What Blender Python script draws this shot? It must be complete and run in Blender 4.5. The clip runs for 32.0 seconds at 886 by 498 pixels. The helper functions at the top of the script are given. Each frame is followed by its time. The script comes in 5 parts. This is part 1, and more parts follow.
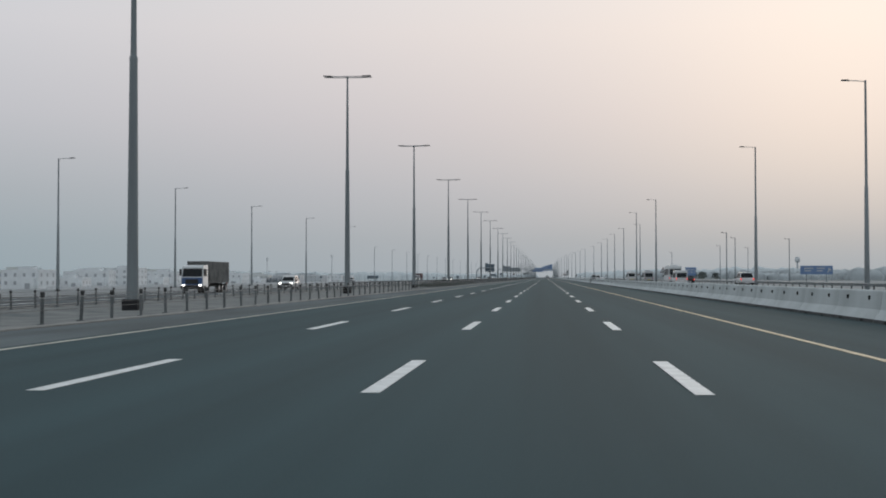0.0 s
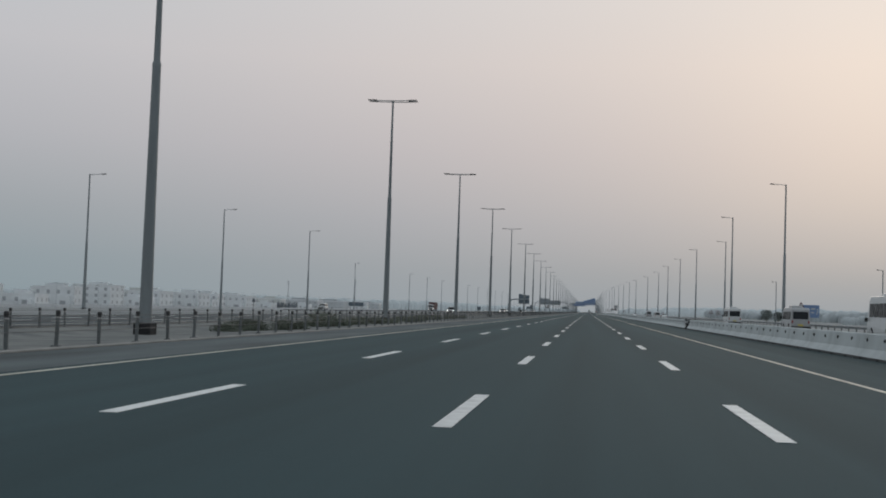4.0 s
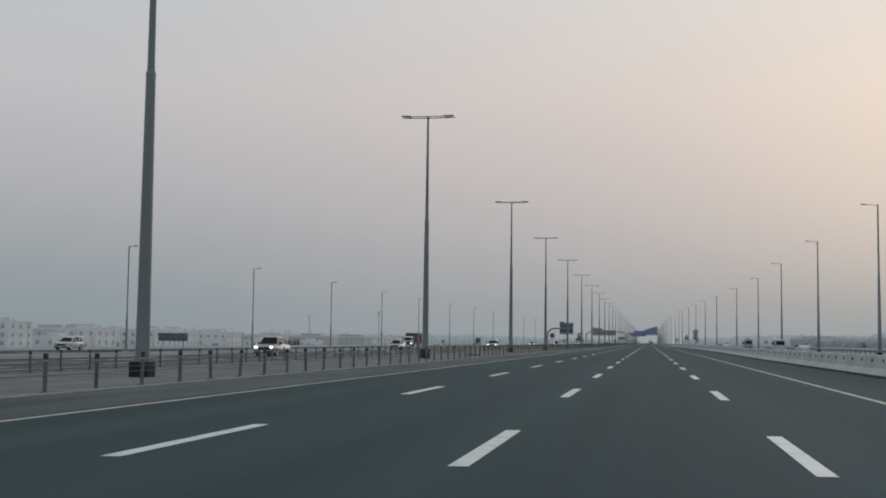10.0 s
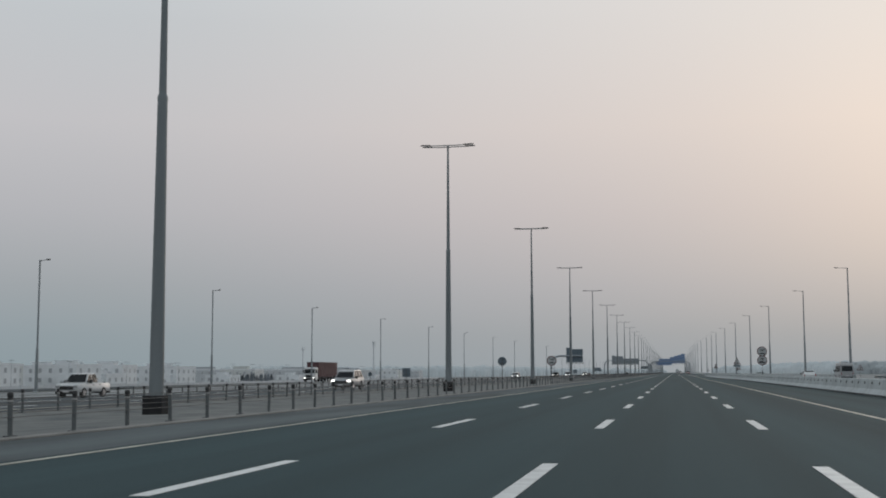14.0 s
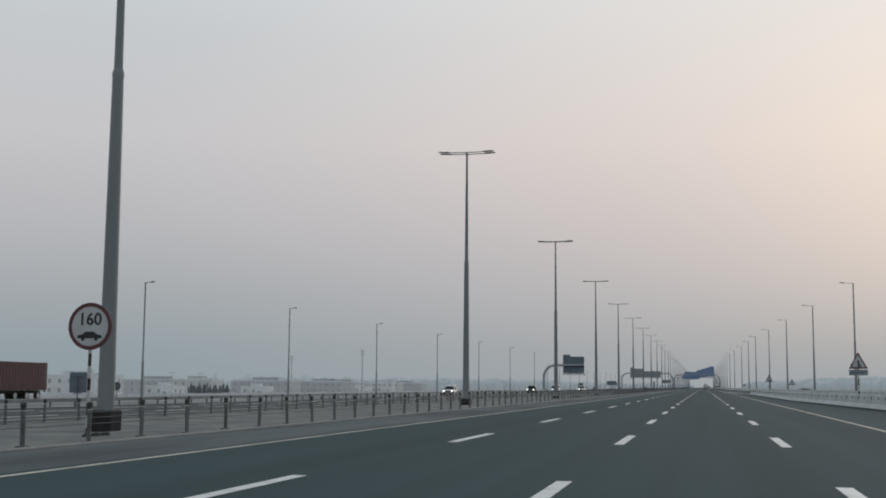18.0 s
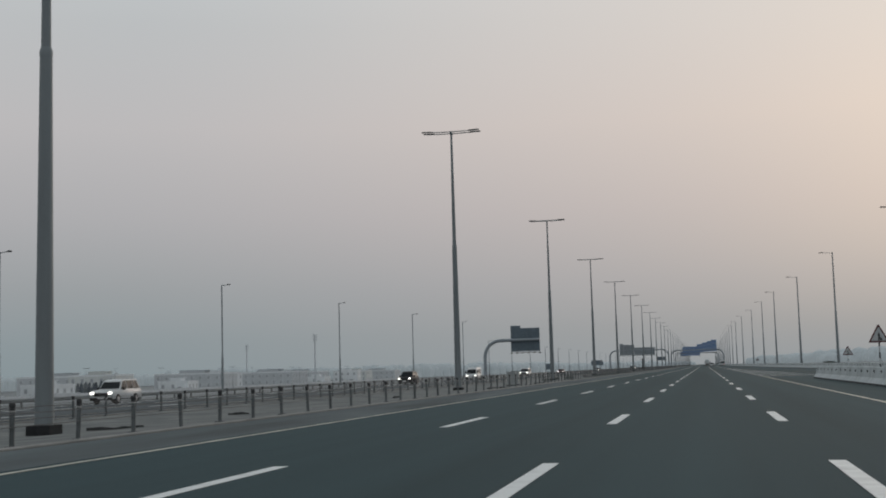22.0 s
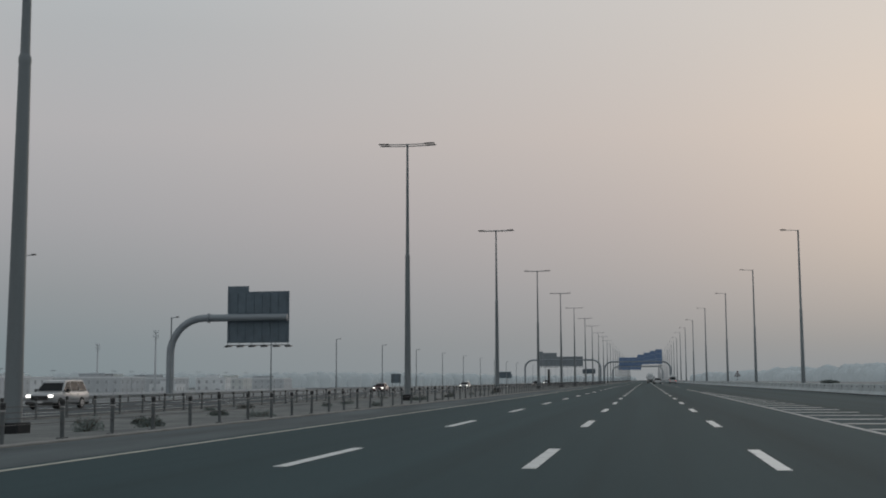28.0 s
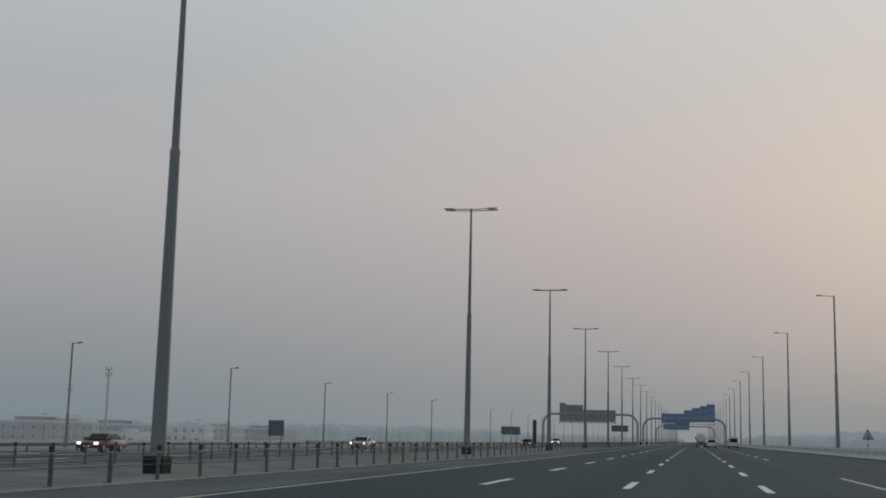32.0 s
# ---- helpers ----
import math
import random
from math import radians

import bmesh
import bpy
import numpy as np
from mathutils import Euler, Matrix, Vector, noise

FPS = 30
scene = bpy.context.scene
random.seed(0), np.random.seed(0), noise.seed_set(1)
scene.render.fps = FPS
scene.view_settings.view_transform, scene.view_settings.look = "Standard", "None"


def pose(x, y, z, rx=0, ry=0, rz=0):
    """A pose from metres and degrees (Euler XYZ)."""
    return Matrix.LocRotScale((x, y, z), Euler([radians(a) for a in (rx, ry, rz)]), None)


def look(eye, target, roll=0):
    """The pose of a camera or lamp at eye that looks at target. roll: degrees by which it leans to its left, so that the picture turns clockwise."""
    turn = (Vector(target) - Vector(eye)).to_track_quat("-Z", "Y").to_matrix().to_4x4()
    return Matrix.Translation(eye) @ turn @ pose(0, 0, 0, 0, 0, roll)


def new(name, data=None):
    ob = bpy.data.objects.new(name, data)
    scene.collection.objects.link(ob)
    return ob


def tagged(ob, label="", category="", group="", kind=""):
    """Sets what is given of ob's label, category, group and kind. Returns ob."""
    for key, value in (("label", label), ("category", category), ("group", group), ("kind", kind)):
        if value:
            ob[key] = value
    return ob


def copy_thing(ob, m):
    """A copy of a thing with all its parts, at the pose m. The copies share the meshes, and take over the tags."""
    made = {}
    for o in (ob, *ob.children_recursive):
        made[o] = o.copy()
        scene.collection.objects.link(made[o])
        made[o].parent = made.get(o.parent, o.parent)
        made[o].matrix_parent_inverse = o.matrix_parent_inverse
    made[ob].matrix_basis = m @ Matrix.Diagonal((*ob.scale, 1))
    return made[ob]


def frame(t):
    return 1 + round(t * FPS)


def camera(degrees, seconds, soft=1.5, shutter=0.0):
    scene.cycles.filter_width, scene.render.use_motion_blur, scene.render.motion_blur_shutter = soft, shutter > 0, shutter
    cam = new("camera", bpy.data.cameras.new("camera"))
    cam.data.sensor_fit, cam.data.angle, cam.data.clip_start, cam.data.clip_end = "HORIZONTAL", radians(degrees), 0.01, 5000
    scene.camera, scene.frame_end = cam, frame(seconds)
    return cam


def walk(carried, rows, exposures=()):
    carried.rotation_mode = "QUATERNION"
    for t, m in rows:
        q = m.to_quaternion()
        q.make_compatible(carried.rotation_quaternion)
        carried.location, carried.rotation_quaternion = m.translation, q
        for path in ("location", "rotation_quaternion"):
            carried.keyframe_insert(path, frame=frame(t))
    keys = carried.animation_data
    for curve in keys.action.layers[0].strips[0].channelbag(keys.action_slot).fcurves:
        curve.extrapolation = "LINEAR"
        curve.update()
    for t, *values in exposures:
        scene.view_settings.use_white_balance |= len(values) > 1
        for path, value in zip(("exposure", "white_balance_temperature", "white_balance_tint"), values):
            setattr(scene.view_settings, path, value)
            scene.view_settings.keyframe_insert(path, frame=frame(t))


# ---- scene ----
cam = camera(40.35, 32.0, 1.9)
PATH = [
    (0.0, 0.11, 0.00, 1.275, 91.34, 0.06, 4.86),
    (0.5, 0.06, 16.02, 1.280, 91.28, 0.21, 4.81),
    (1.0, 0.02, 32.02, 1.285, 91.10, -0.51, 4.34),
    (1.5, -0.06, 48.02, 1.295, 91.22, -0.67, 4.66),
    (2.0, -0.14, 64.01, 1.305, 91.18, -1.89, 5.00),
    (2.5, -0.23, 79.96, 1.310, 91.37, -2.98, 5.45),
    (3.0, -0.33, 95.96, 1.315, 91.52, -3.56, 5.89),
    (3.5, -0.31, 112.04, 1.312, 92.33, -2.39, 5.95),
    (5.5, -0.26, 176.15, 1.300, 93.10, -2.26, 8.32),
    (6.0, -0.15, 192.26, 1.303, 93.40, -2.03, 8.09),
    (6.5, -0.06, 208.33, 1.307, 93.64, -1.33, 7.99),
    (7.0, 0.03, 224.39, 1.310, 93.79, -1.10, 7.84),
    (7.5, 0.14, 240.49, 1.308, 93.93, -0.91, 7.71),
    (8.0, 0.24, 256.60, 1.305, 94.15, -0.10, 7.57),
    (8.5, 0.25, 272.67, 1.302, 94.22, 0.07, 8.25),
    (9.0, 0.26, 288.72, 1.300, 94.35, 0.43, 8.75),
    (9.5, 0.19, 304.77, 1.295, 94.35, -0.08, 9.47),
    (10.0, 0.11, 320.83, 1.290, 94.34, -0.66, 9.65),
    (10.5, 0.05, 336.90, 1.288, 94.33, -1.24, 9.90),
    (11.0, -0.02, 352.98, 1.287, 94.39, -1.43, 10.05),
    (11.5, -0.05, 369.05, 1.285, 94.52, -1.74, 10.32),
    (12.0, -0.09, 385.11, 1.283, 94.76, -1.69, 10.71),
    (12.5, -0.08, 401.15, 1.282, 94.93, -1.55, 10.75),
    (13.0, -0.07, 417.17, 1.280, 95.32, -0.95, 10.40),
    (13.5, -0.08, 433.14, 1.281, 95.68, -0.35, 10.24),
    (14.0, -0.08, 449.19, 1.281, 95.86, 0.14, 10.84),
    (14.5, -0.04, 465.42, 1.282, 96.18, 1.40, 10.89),
    (16.5, -0.01, 529.59, 1.284, 96.73, 0.47, 11.69),
    (17.0, 0.01, 545.65, 1.285, 96.71, 0.36, 11.82),
    (17.5, 0.03, 561.64, 1.290, 96.78, 0.32, 11.91),
    (18.0, 0.05, 577.66, 1.295, 96.46, -0.37, 12.09),
    (18.5, 0.09, 593.84, 1.290, 95.66, -1.56, 11.33),
    (19.0, 0.13, 610.04, 1.285, 95.26, -1.16, 11.26),
    (19.5, 0.17, 626.08, 1.277, 95.09, -0.62, 12.06),
    (20.0, 0.22, 642.09, 1.270, 95.05, -0.16, 12.09),
    (20.5, 0.22, 658.16, 1.255, 95.01, 0.00, 12.17),
    (21.0, 0.22, 674.21, 1.245, 95.11, -0.05, 11.74),
    (21.5, 0.23, 690.16, 1.250, 95.56, 1.03, 11.87),
    (22.0, 0.24, 706.10, 1.270, 95.79, 1.60, 12.19),
    (22.5, 0.20, 722.12, 1.277, 95.57, 0.64, 11.88),
    (23.0, 0.15, 738.09, 1.285, 95.43, 0.62, 11.45),
    (23.5, 0.10, 753.82, 1.295, 95.80, 0.97, 11.26),
    (24.0, 0.04, 769.45, 1.305, 96.13, 1.55, 11.65),
    (24.5, -0.03, 785.11, 1.308, 96.28, 1.89, 11.73),
    (25.0, -0.10, 800.62, 1.310, 96.18, 1.21, 11.62),
    (25.5, -0.11, 815.74, 1.310, 96.38, 1.17, 11.38),
    (26.0, -0.12, 830.87, 1.310, 96.47, 1.55, 10.46),
    (26.5, -0.12, 846.26, 1.310, 96.18, 1.46, 9.34),
    (28.5, -0.10, 906.12, 1.285, 96.22, -0.30, 9.41),
    (29.0, -0.12, 920.93, 1.283, 95.87, -0.78, 9.05),
    (29.5, -0.10, 935.49, 1.282, 95.99, -0.78, 9.02),
    (30.0, -0.07, 949.86, 1.280, 96.11, -1.17, 9.30),
    (30.5, -0.07, 964.07, 1.280, 97.01, -1.35, 10.06),
    (31.0, -0.06, 978.27, 1.280, 97.98, -1.39, 11.06),
    (31.5, -0.07, 992.70, 1.270, 98.72, -1.49, 11.89),
    (32.0, -0.08, 1007.40, 1.250, 98.83, -1.27, 11.63),
]
EXPOSURE = [(0, 0.33, 6330, 10), (1, 0.30, 6320, 10), (2, 0.15, 6370, 10), (3, 0.11, 6370, 10), (6, 0.06, 6420, 10), (9, 0.08, 6460, 10), (11, 0.04, 6455, 10), (13, 0.1, 6440, 10), (17, 0.13, 6430, 10), (18, 0.17, 6430, 10), (19, -0.12, 6600, 10), (20, -0.15, 6650, 10), (21, -0.13, 6650, 10), (22, -0.02, 6560, 10), (23, -0.16, 6640, 10), (24, -0.01, 6480, 10), (26, -0.07, 6520, 10), (29, -0.32, 6520, 10), (30, -0.44, 6510, 10), (31, -0.47, 6540, 10), (32, -0.24, 6480, 10)]
walk(cam, [(t, pose(*p)) for t, *p in PATH], EXPOSURE)

# ---------- light: hazy dawn, glow ahead to the right ----------
SUN_AZ = radians(15)      # clockwise from the road's heading
world = bpy.data.worlds.new("hazy_dawn")
scene.world = world
world.use_nodes = True
wn, wl = world.node_tree.nodes, world.node_tree.links
wn.clear()
w_out = wn.new("ShaderNodeOutputWorld")
w_sky = wn.new("ShaderNodeTexSky")
w_sky.sky_type, w_sky.sun_disc = "NISHITA", False
w_sky.sun_elevation, w_sky.sun_rotation = radians(9), SUN_AZ
w_sky.air_density, w_sky.dust_density, w_sky.ozone_density = 1.0, 6.0, 1.0
w_bg1 = wn.new("ShaderNodeBackground")
w_bg1.inputs[1].default_value = 0.003
wl.new(w_sky.outputs[0], w_bg1.inputs[0])
w_tc = wn.new("ShaderNodeTexCoord")
w_sep = wn.new("ShaderNodeSeparateXYZ")
wl.new(w_tc.outputs["Generated"], w_sep.inputs[0])


def world_ramp(stops):
    r = wn.new("ShaderNodeValToRGB")
    e = r.color_ramp.elements
    e[0].position, e[0].color = stops[0][0], (*stops[0][1], 1)
    e[1].position, e[1].color = stops[-1][0], (*stops[-1][1], 1)
    for p, c in stops[1:-1]:
        e.new(p).color = (*c, 1)
    return r


# haze layer colours against the sine of the height angle: away from the glow, and towards it
SKY_COOL = world_ramp([(0.0, (.240, .292, .314)), (.03, (.259, .306, .328)), (.07, (.314, .340, .358)), (.13, (.410, .412, .430)),
                       (.20, (.490, .482, .494)), (.28, (.488, .509, .525)), (.36, (.545, .588, .61)), (.55, (.47, .51, .53)), (1.0, (.47, .52, .56))])
SKY_WARM = world_ramp([(0.0, (.302, .327, .344)), (.03, (.322, .338, .353)), (.07, (.375, .377, .398)), (.13, (.478, .445, .452)),
                       (.20, (.590, .535, .516)), (.28, (.635, .602, .584)), (.36, (.68, .665, .655)), (.55, (.585, .592, .592)), (1.0, (.48, .52, .55))])
for r in (SKY_COOL, SKY_WARM):
    wl.new(w_sep.outputs["Z"], r.inputs[0])
w_dot = wn.new("ShaderNodeVectorMath")
w_dot.operation = "DOT_PRODUCT"
wl.new(w_tc.outputs["Generated"], w_dot.inputs[0])
w_dot.inputs[1].default_value = (math.sin(SUN_AZ), math.cos(SUN_AZ), 0)
w_map = wn.new("ShaderNodeMapRange")
w_map.inputs[1].default_value, w_map.inputs[2].default_value = .70, 1.0
w_map.interpolation_type = "SMOOTHSTEP"
wl.new(w_dot.outputs["Value"], w_map.inputs[0])
w_mix = wn.new("ShaderNodeMix")
w_mix.data_type = "RGBA"
wl.new(w_map.outputs[0], w_mix.inputs[0])
wl.new(SKY_COOL.outputs[0], w_mix.inputs[6])
wl.new(SKY_WARM.outputs[0], w_mix.inputs[7])
w_bg2 = wn.new("ShaderNodeBackground")
w_bg2.inputs[1].default_value = 1.0
wl.new(w_mix.outputs[2], w_bg2.inputs[0])
w_add = wn.new("ShaderNodeAddShader")
wl.new(w_bg1.outputs[0], w_add.inputs[0])
wl.new(w_bg2.outputs[0], w_add.inputs[1])
wl.new(w_add.outputs[0], w_out.inputs[0])
sun_data = bpy.data.lights.new("sun", "SUN")
sun_data.energy, sun_data.angle, sun_data.color = 0.3, radians(30), (1.0, .88, .78)
sun = new("sun", sun_data)
sun.matrix_world = look((0, 0, 60), (-math.sin(SUN_AZ) * 10, -math.cos(SUN_AZ) * 10, 60 - 2.2))


# ---------- materials ----------
def material(name, color, rough=.6, metal=0.0, vary=.25, scale=3.0, fine=60.0, bump=.15, spec=.5, emit=0.0, rand=0.0, streak=None, color2=None):
    """A surface with cloudy stains at one scale and grain at another, in metres of the object."""
    m = bpy.data.materials.new(name)
    m.use_nodes = True
    nd, lk = m.node_tree.nodes, m.node_tree.links
    b = nd["Principled BSDF"]
    b.inputs["Roughness"].default_value, b.inputs["Metallic"].default_value = rough, metal
    b.inputs["Specular IOR Level"].default_value = spec
    tc = nd.new("ShaderNodeTexCoord")
    mp = nd.new("ShaderNodeMapping")
    lk.new(tc.outputs["Object"], mp.inputs[0])
    if streak:
        mp.inputs["Scale"].default_value = streak
    n1, n2 = nd.new("ShaderNodeTexNoise"), nd.new("ShaderNodeTexNoise")
    n1.inputs["Scale"].default_value, n1.inputs["Detail"].default_value = scale, 5
    n2.inputs["Scale"].default_value, n2.inputs["Detail"].default_value = fine, 3
    lk.new(mp.outputs[0], n1.inputs["Vector"])
    lk.new(tc.outputs["Object"], n2.inputs["Vector"])
    r = nd.new("ShaderNodeValToRGB")
    lo, hi = [c * (1 - vary) for c in color], [min(1, c * (1 + vary)) for c in color2 or color]
    r.color_ramp.elements[0].position, r.color_ramp.elements[0].color = .3, (*lo, 1)
    r.color_ramp.elements[1].position, r.color_ramp.elements[1].color = .7, (*hi, 1)
    add = nd.new("ShaderNodeMath")
    add.operation = "MULTIPLY_ADD"
    lk.new(n2.outputs[0], add.inputs[0])
    add.inputs[1].default_value = .35
    sub = nd.new("ShaderNodeMath")
    sub.operation = "SUBTRACT"
    lk.new(n1.outputs[0], sub.inputs[0])
    sub.inputs[1].default_value = .175
    lk.new(sub.outputs[0], add.inputs[2])
    src = add.outputs[0]
    if rand:
        oi = nd.new("ShaderNodeObjectInfo")
        a2 = nd.new("ShaderNodeMath")
        a2.operation = "MULTIPLY_ADD"
        lk.new(oi.outputs["Random"], a2.inputs[0])
        a2.inputs[1].default_value = rand
        lk.new(src, a2.inputs[2])
        src = a2.outputs[0]
    lk.new(src, r.inputs[0])
    lk.new(r.outputs[0], b.inputs["Base Color"])
    if bump:
        bp = nd.new("ShaderNodeBump")
        bp.inputs["Strength"].default_value, bp.inputs["Distance"].default_value = bump, .01
        lk.new(n2.outputs[0], bp.inputs["Height"])
        lk.new(bp.outputs[0], b.inputs["Normal"])
    if emit:
        b.inputs["Emission Color"].default_value, b.inputs["Emission Strength"].default_value = (*color, 1), emit
    return m


ASPHALT = material("asphalt", (.0315, .0595, .067), .85, vary=.22, scale=.55, fine=45, bump=.25, spec=.12, streak=(1, .012, 1))
ASPHALT_OLD = material("worn_asphalt", (.062, .075, .081), .88, vary=.28, scale=.4, fine=40, bump=.2, spec=.25, streak=(1, .02, 1))
SAND = material("sand", (.124, .139, .143), .95, vary=.2, scale=.45, fine=9, bump=.5, spec=.2, color2=(.166, .172, .165))
# pale outer sand, greyed and blued to paint haze over the ground
HAZE_SAND = material("haze_paled_sand", (.215, .232, .238), .95, vary=.18, scale=.06, fine=1.5, bump=.4, spec=.2, color2=(.25, .262, .262))
DUST = material("dusty_asphalt", (.084, .102, .108), .95, vary=.38, scale=.5, fine=25, bump=.3, spec=.2, streak=(1, .15, 1))
WHITE_LINE = material("white_road_paint", (.60, .615, .61), .6, vary=.18, scale=2.2, fine=35, bump=.1, rand=.2)
YELLOW_LINE = material("faded_yellow_road_paint", (.42, .41, .35), .6, vary=.28, scale=.9, fine=30, bump=.1)
ORANGE_LINE = material("orange_road_paint", (.41, .34, .205), .6, vary=.25, scale=.9, fine=30, bump=.1)
HATCH_PAINT = material("worn_white_hatch_paint", (.36, .37, .37), .7, vary=.4, scale=1.5, fine=30, bump=.1, rand=.25)
CONCRETE = material("pale_concrete", (.405, .437, .443), .85, vary=.18, scale=.9, fine=25, bump=.3, rand=.12, streak=(1, .6, .35))
KERB = material("sand_dusted_concrete", (.20, .197, .188), .9, vary=.25, scale=.8, fine=15, bump=.3)
CONCRETE_DARK = material("dark_bitumen_coated_concrete", (.022, .023, .025), .85, vary=.3, scale=3, fine=30, bump=.3, spec=.3)
HOLE_SHADE = material("black_hole_shade", (.012, .012, .012), .95, vary=.3, bump=0)
TOE_DIRT = material("tyre_blackened_concrete", (.05, .053, .055), .9, vary=.45, scale=2.5, fine=20, bump=.3, rand=.2)
GALV = material("galvanised_steel", (.195, .219, .230), .55, .5, vary=.16, scale=.8, fine=30, bump=.05, streak=(1, 1, .12))
GALV_PALE = material("pale_zinc_pipe", (.27, .30, .325), .55, .3, vary=.12, scale=.8, fine=30, bump=.05, streak=(.15, 1, 1))
GALV_DARK = material("dark_weathered_steel", (.10, .105, .108), .55, .4, vary=.15, scale=2, fine=40, bump=.05)
LAMP_GREY = material("dark_grey_lamp_housing", (.07, .072, .075), .5, .2, vary=.1, bump=0)
LENS = material("lamp_glass", (.35, .36, .36), .2, vary=.05, bump=0)
POST_STEEL = material("dull_steel_post", (.108, .118, .121), .7, .3, vary=.3, scale=4, fine=40, bump=.1, rand=.35)
POST_BAND = material("pale_reflector_band", (.30, .30, .29), .5, vary=.3, scale=6, bump=0, rand=.3)
POST_CAP = material("black_rubber_cap", (.03, .031, .032), .6, vary=.2, bump=0)
CABLE = material("steel_cable", (.10, .10, .10), .6, .3, vary=.1, bump=0)
# aluminium grey, lifted and blued part of the way towards haze
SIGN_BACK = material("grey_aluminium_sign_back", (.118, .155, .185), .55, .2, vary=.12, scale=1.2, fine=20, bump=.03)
# sheet blue with haze mixed into the colour
SIGN_BLUE = material("haze_paled_blue_sheet", (.13, .21, .37), .4, vary=.08, scale=.8, bump=0)
# sign backs again, paled further to paint haze over the far gantry
SIGN_HAZE_GREY = material("haze_paled_sign_back", (.23, .26, .28), .6, .2, vary=.12, scale=1.2, fine=20, bump=.03)
SIGN_WHITE = material("white_reflective_sheet", (.44, .46, .465), .4, vary=.1, bump=0)
# white print dulled to pale blue, as painted haze
SIGN_PRINT = material("haze_muted_sign_print", (.26, .34, .46), .5, vary=.1, bump=0)
SIGN_RED = material("red_reflective_sheet", (.085, .02, .024), .4, vary=.1, bump=0)
SIGN_BLACK = material("black_sign_print", (.015, .015, .016), .5, vary=.1, bump=0)
PAINT_WHITE = material("white_car_paint", (.56, .575, .58), .25, vary=.06, bump=0)
PAINT_SILVER = material("silver_car_paint", (.38, .39, .40), .3, .3, vary=.05, bump=0)
PAINT_DARK = material("dark_car_paint", (.02, .021, .024), .5, vary=.1, bump=0, spec=.2)
PAINT_RED = material("dark_red_car_paint", (.075, .014, .016), .3, vary=.1, bump=0)
PAINT_BLUE = material("blue_truck_paint", (.05, .10, .22), .35, vary=.1, bump=0)
CONTAINER_RED = material("rust_red_container_steel", (.078, .031, .035), .6, vary=.2, scale=1.5, fine=20, bump=.1)
TARP = material("grey_brown_tarpaulin", (.125, .128, .125), .85, vary=.35, scale=1.0, fine=8, bump=.4)
CAR_GLASS = material("dark_tinted_car_glass", (.02, .024, .028), .22, vary=.1, bump=0, spec=.35)
TYRE = material("tyre_rubber", (.02, .02, .02), .85, vary=.2, bump=.1)
RIM = material("alloy_rim", (.4, .4, .41), .35, .7, vary=.08, bump=0)
HEADLAMP = material("lit_headlamp", (1.0, .97, .9), .2, vary=.0, bump=0, emit=3.0)
TAILLAMP = material("lit_tail_lamp", (1.0, .06, .03), .2, vary=.0, bump=0, emit=.7)
TAIL_OFF = material("red_tail_lamp_glass", (.30, .02, .02), .25, vary=.05, bump=0)
PLASTIC = material("black_plastic_trim", (.02, .02, .02), .6, vary=.15, bump=0)
PLATE = material("yellow_plate", (.62, .50, .05), .5, vary=.05, bump=0)
PLATE_W = material("white_plate", (.7, .7, .7), .5, vary=.05, bump=0)
VILLA_WHITE = material("white_villa_plaster", (.70, .725, .74), .9, vary=.08, scale=.25, fine=3, bump=.05)
VILLA_CREAM = material("cream_villa_plaster", (.60, .62, .61), .9, vary=.08, scale=.25, fine=3, bump=.05)
VILLA_GREY = material("grey_villa_plaster", (.52, .545, .565), .9, vary=.08, scale=.25, fine=3, bump=.05)
# panes lightened so the windows fade, haze painted into the glass colour
WINDOW_GLASS = material("haze_paled_window_glass", (.36, .38, .40), .35, vary=.1, bump=0)
CABINET = material("grey_cabinet_paint", (.30, .32, .32), .6, vary=.1, scale=2, fine=20, bump=.05)
LEAF = material("dusty_green_leaf", (.118, .135, .108), .85, vary=.4, scale=2, fine=20, bump=0, spec=.15)
# dry dusty leaf, also lightened to paint haze on the roadside trees
LEAF_DUST_HAZE = material("dust_and_haze_pale_leaf", (.165, .192, .18), .9, vary=.3, scale=.6, fine=8, bump=0, spec=.15)
LEAF_CYPRESS = material("blue_grey_cypress_leaf", (.25, .28, .31), .9, vary=.25, scale=.8, fine=6, bump=0, spec=.15)
# foliage far paler than leaves: haze is put into the base colour
LEAF_FAR = material("haze_painted_foliage", (.37, .405, .42), .95, vary=.15, scale=.1, fine=1, bump=0)
# grey tone plus emission paint the air's haze on the horizon trees
DISTANCE = material("glowing_haze_distance", (.20, .23, .245), .95, vary=.08, scale=.02, fine=.2, bump=0, emit=.66)
BARK = material("grey_brown_bark", (.14, .11, .085), .9, vary=.25, scale=6, fine=30, bump=.3)
RUBBER_SCRAP = material("black_tyre_shred", (.02, .02, .02), .9, vary=.2, bump=.2)


# ---------- mesh tools ----------
def bm_box(bm, x0, x1, y0, y1, z0, z1, bevel=0.0, mi=0):
    vs = [bm.verts.new((x, y, z)) for z in (z0, z1) for y in (y0, y1) for x in (x0, x1)]
    fs = [bm.faces.new([vs[i] for i in q]) for q in ((0, 2, 3, 1), (4, 5, 7, 6), (0, 1, 5, 4), (2, 6, 7, 3), (0, 4, 6, 2), (1, 3, 7, 5))]
    for f in fs:
        f.material_index = mi
    if bevel:
        es = list({e for f in fs for e in f.edges})
        bmesh.ops.bevel(bm, geom=es, offset=bevel, segments=2, profile=.5, affect="EDGES")
    return bm


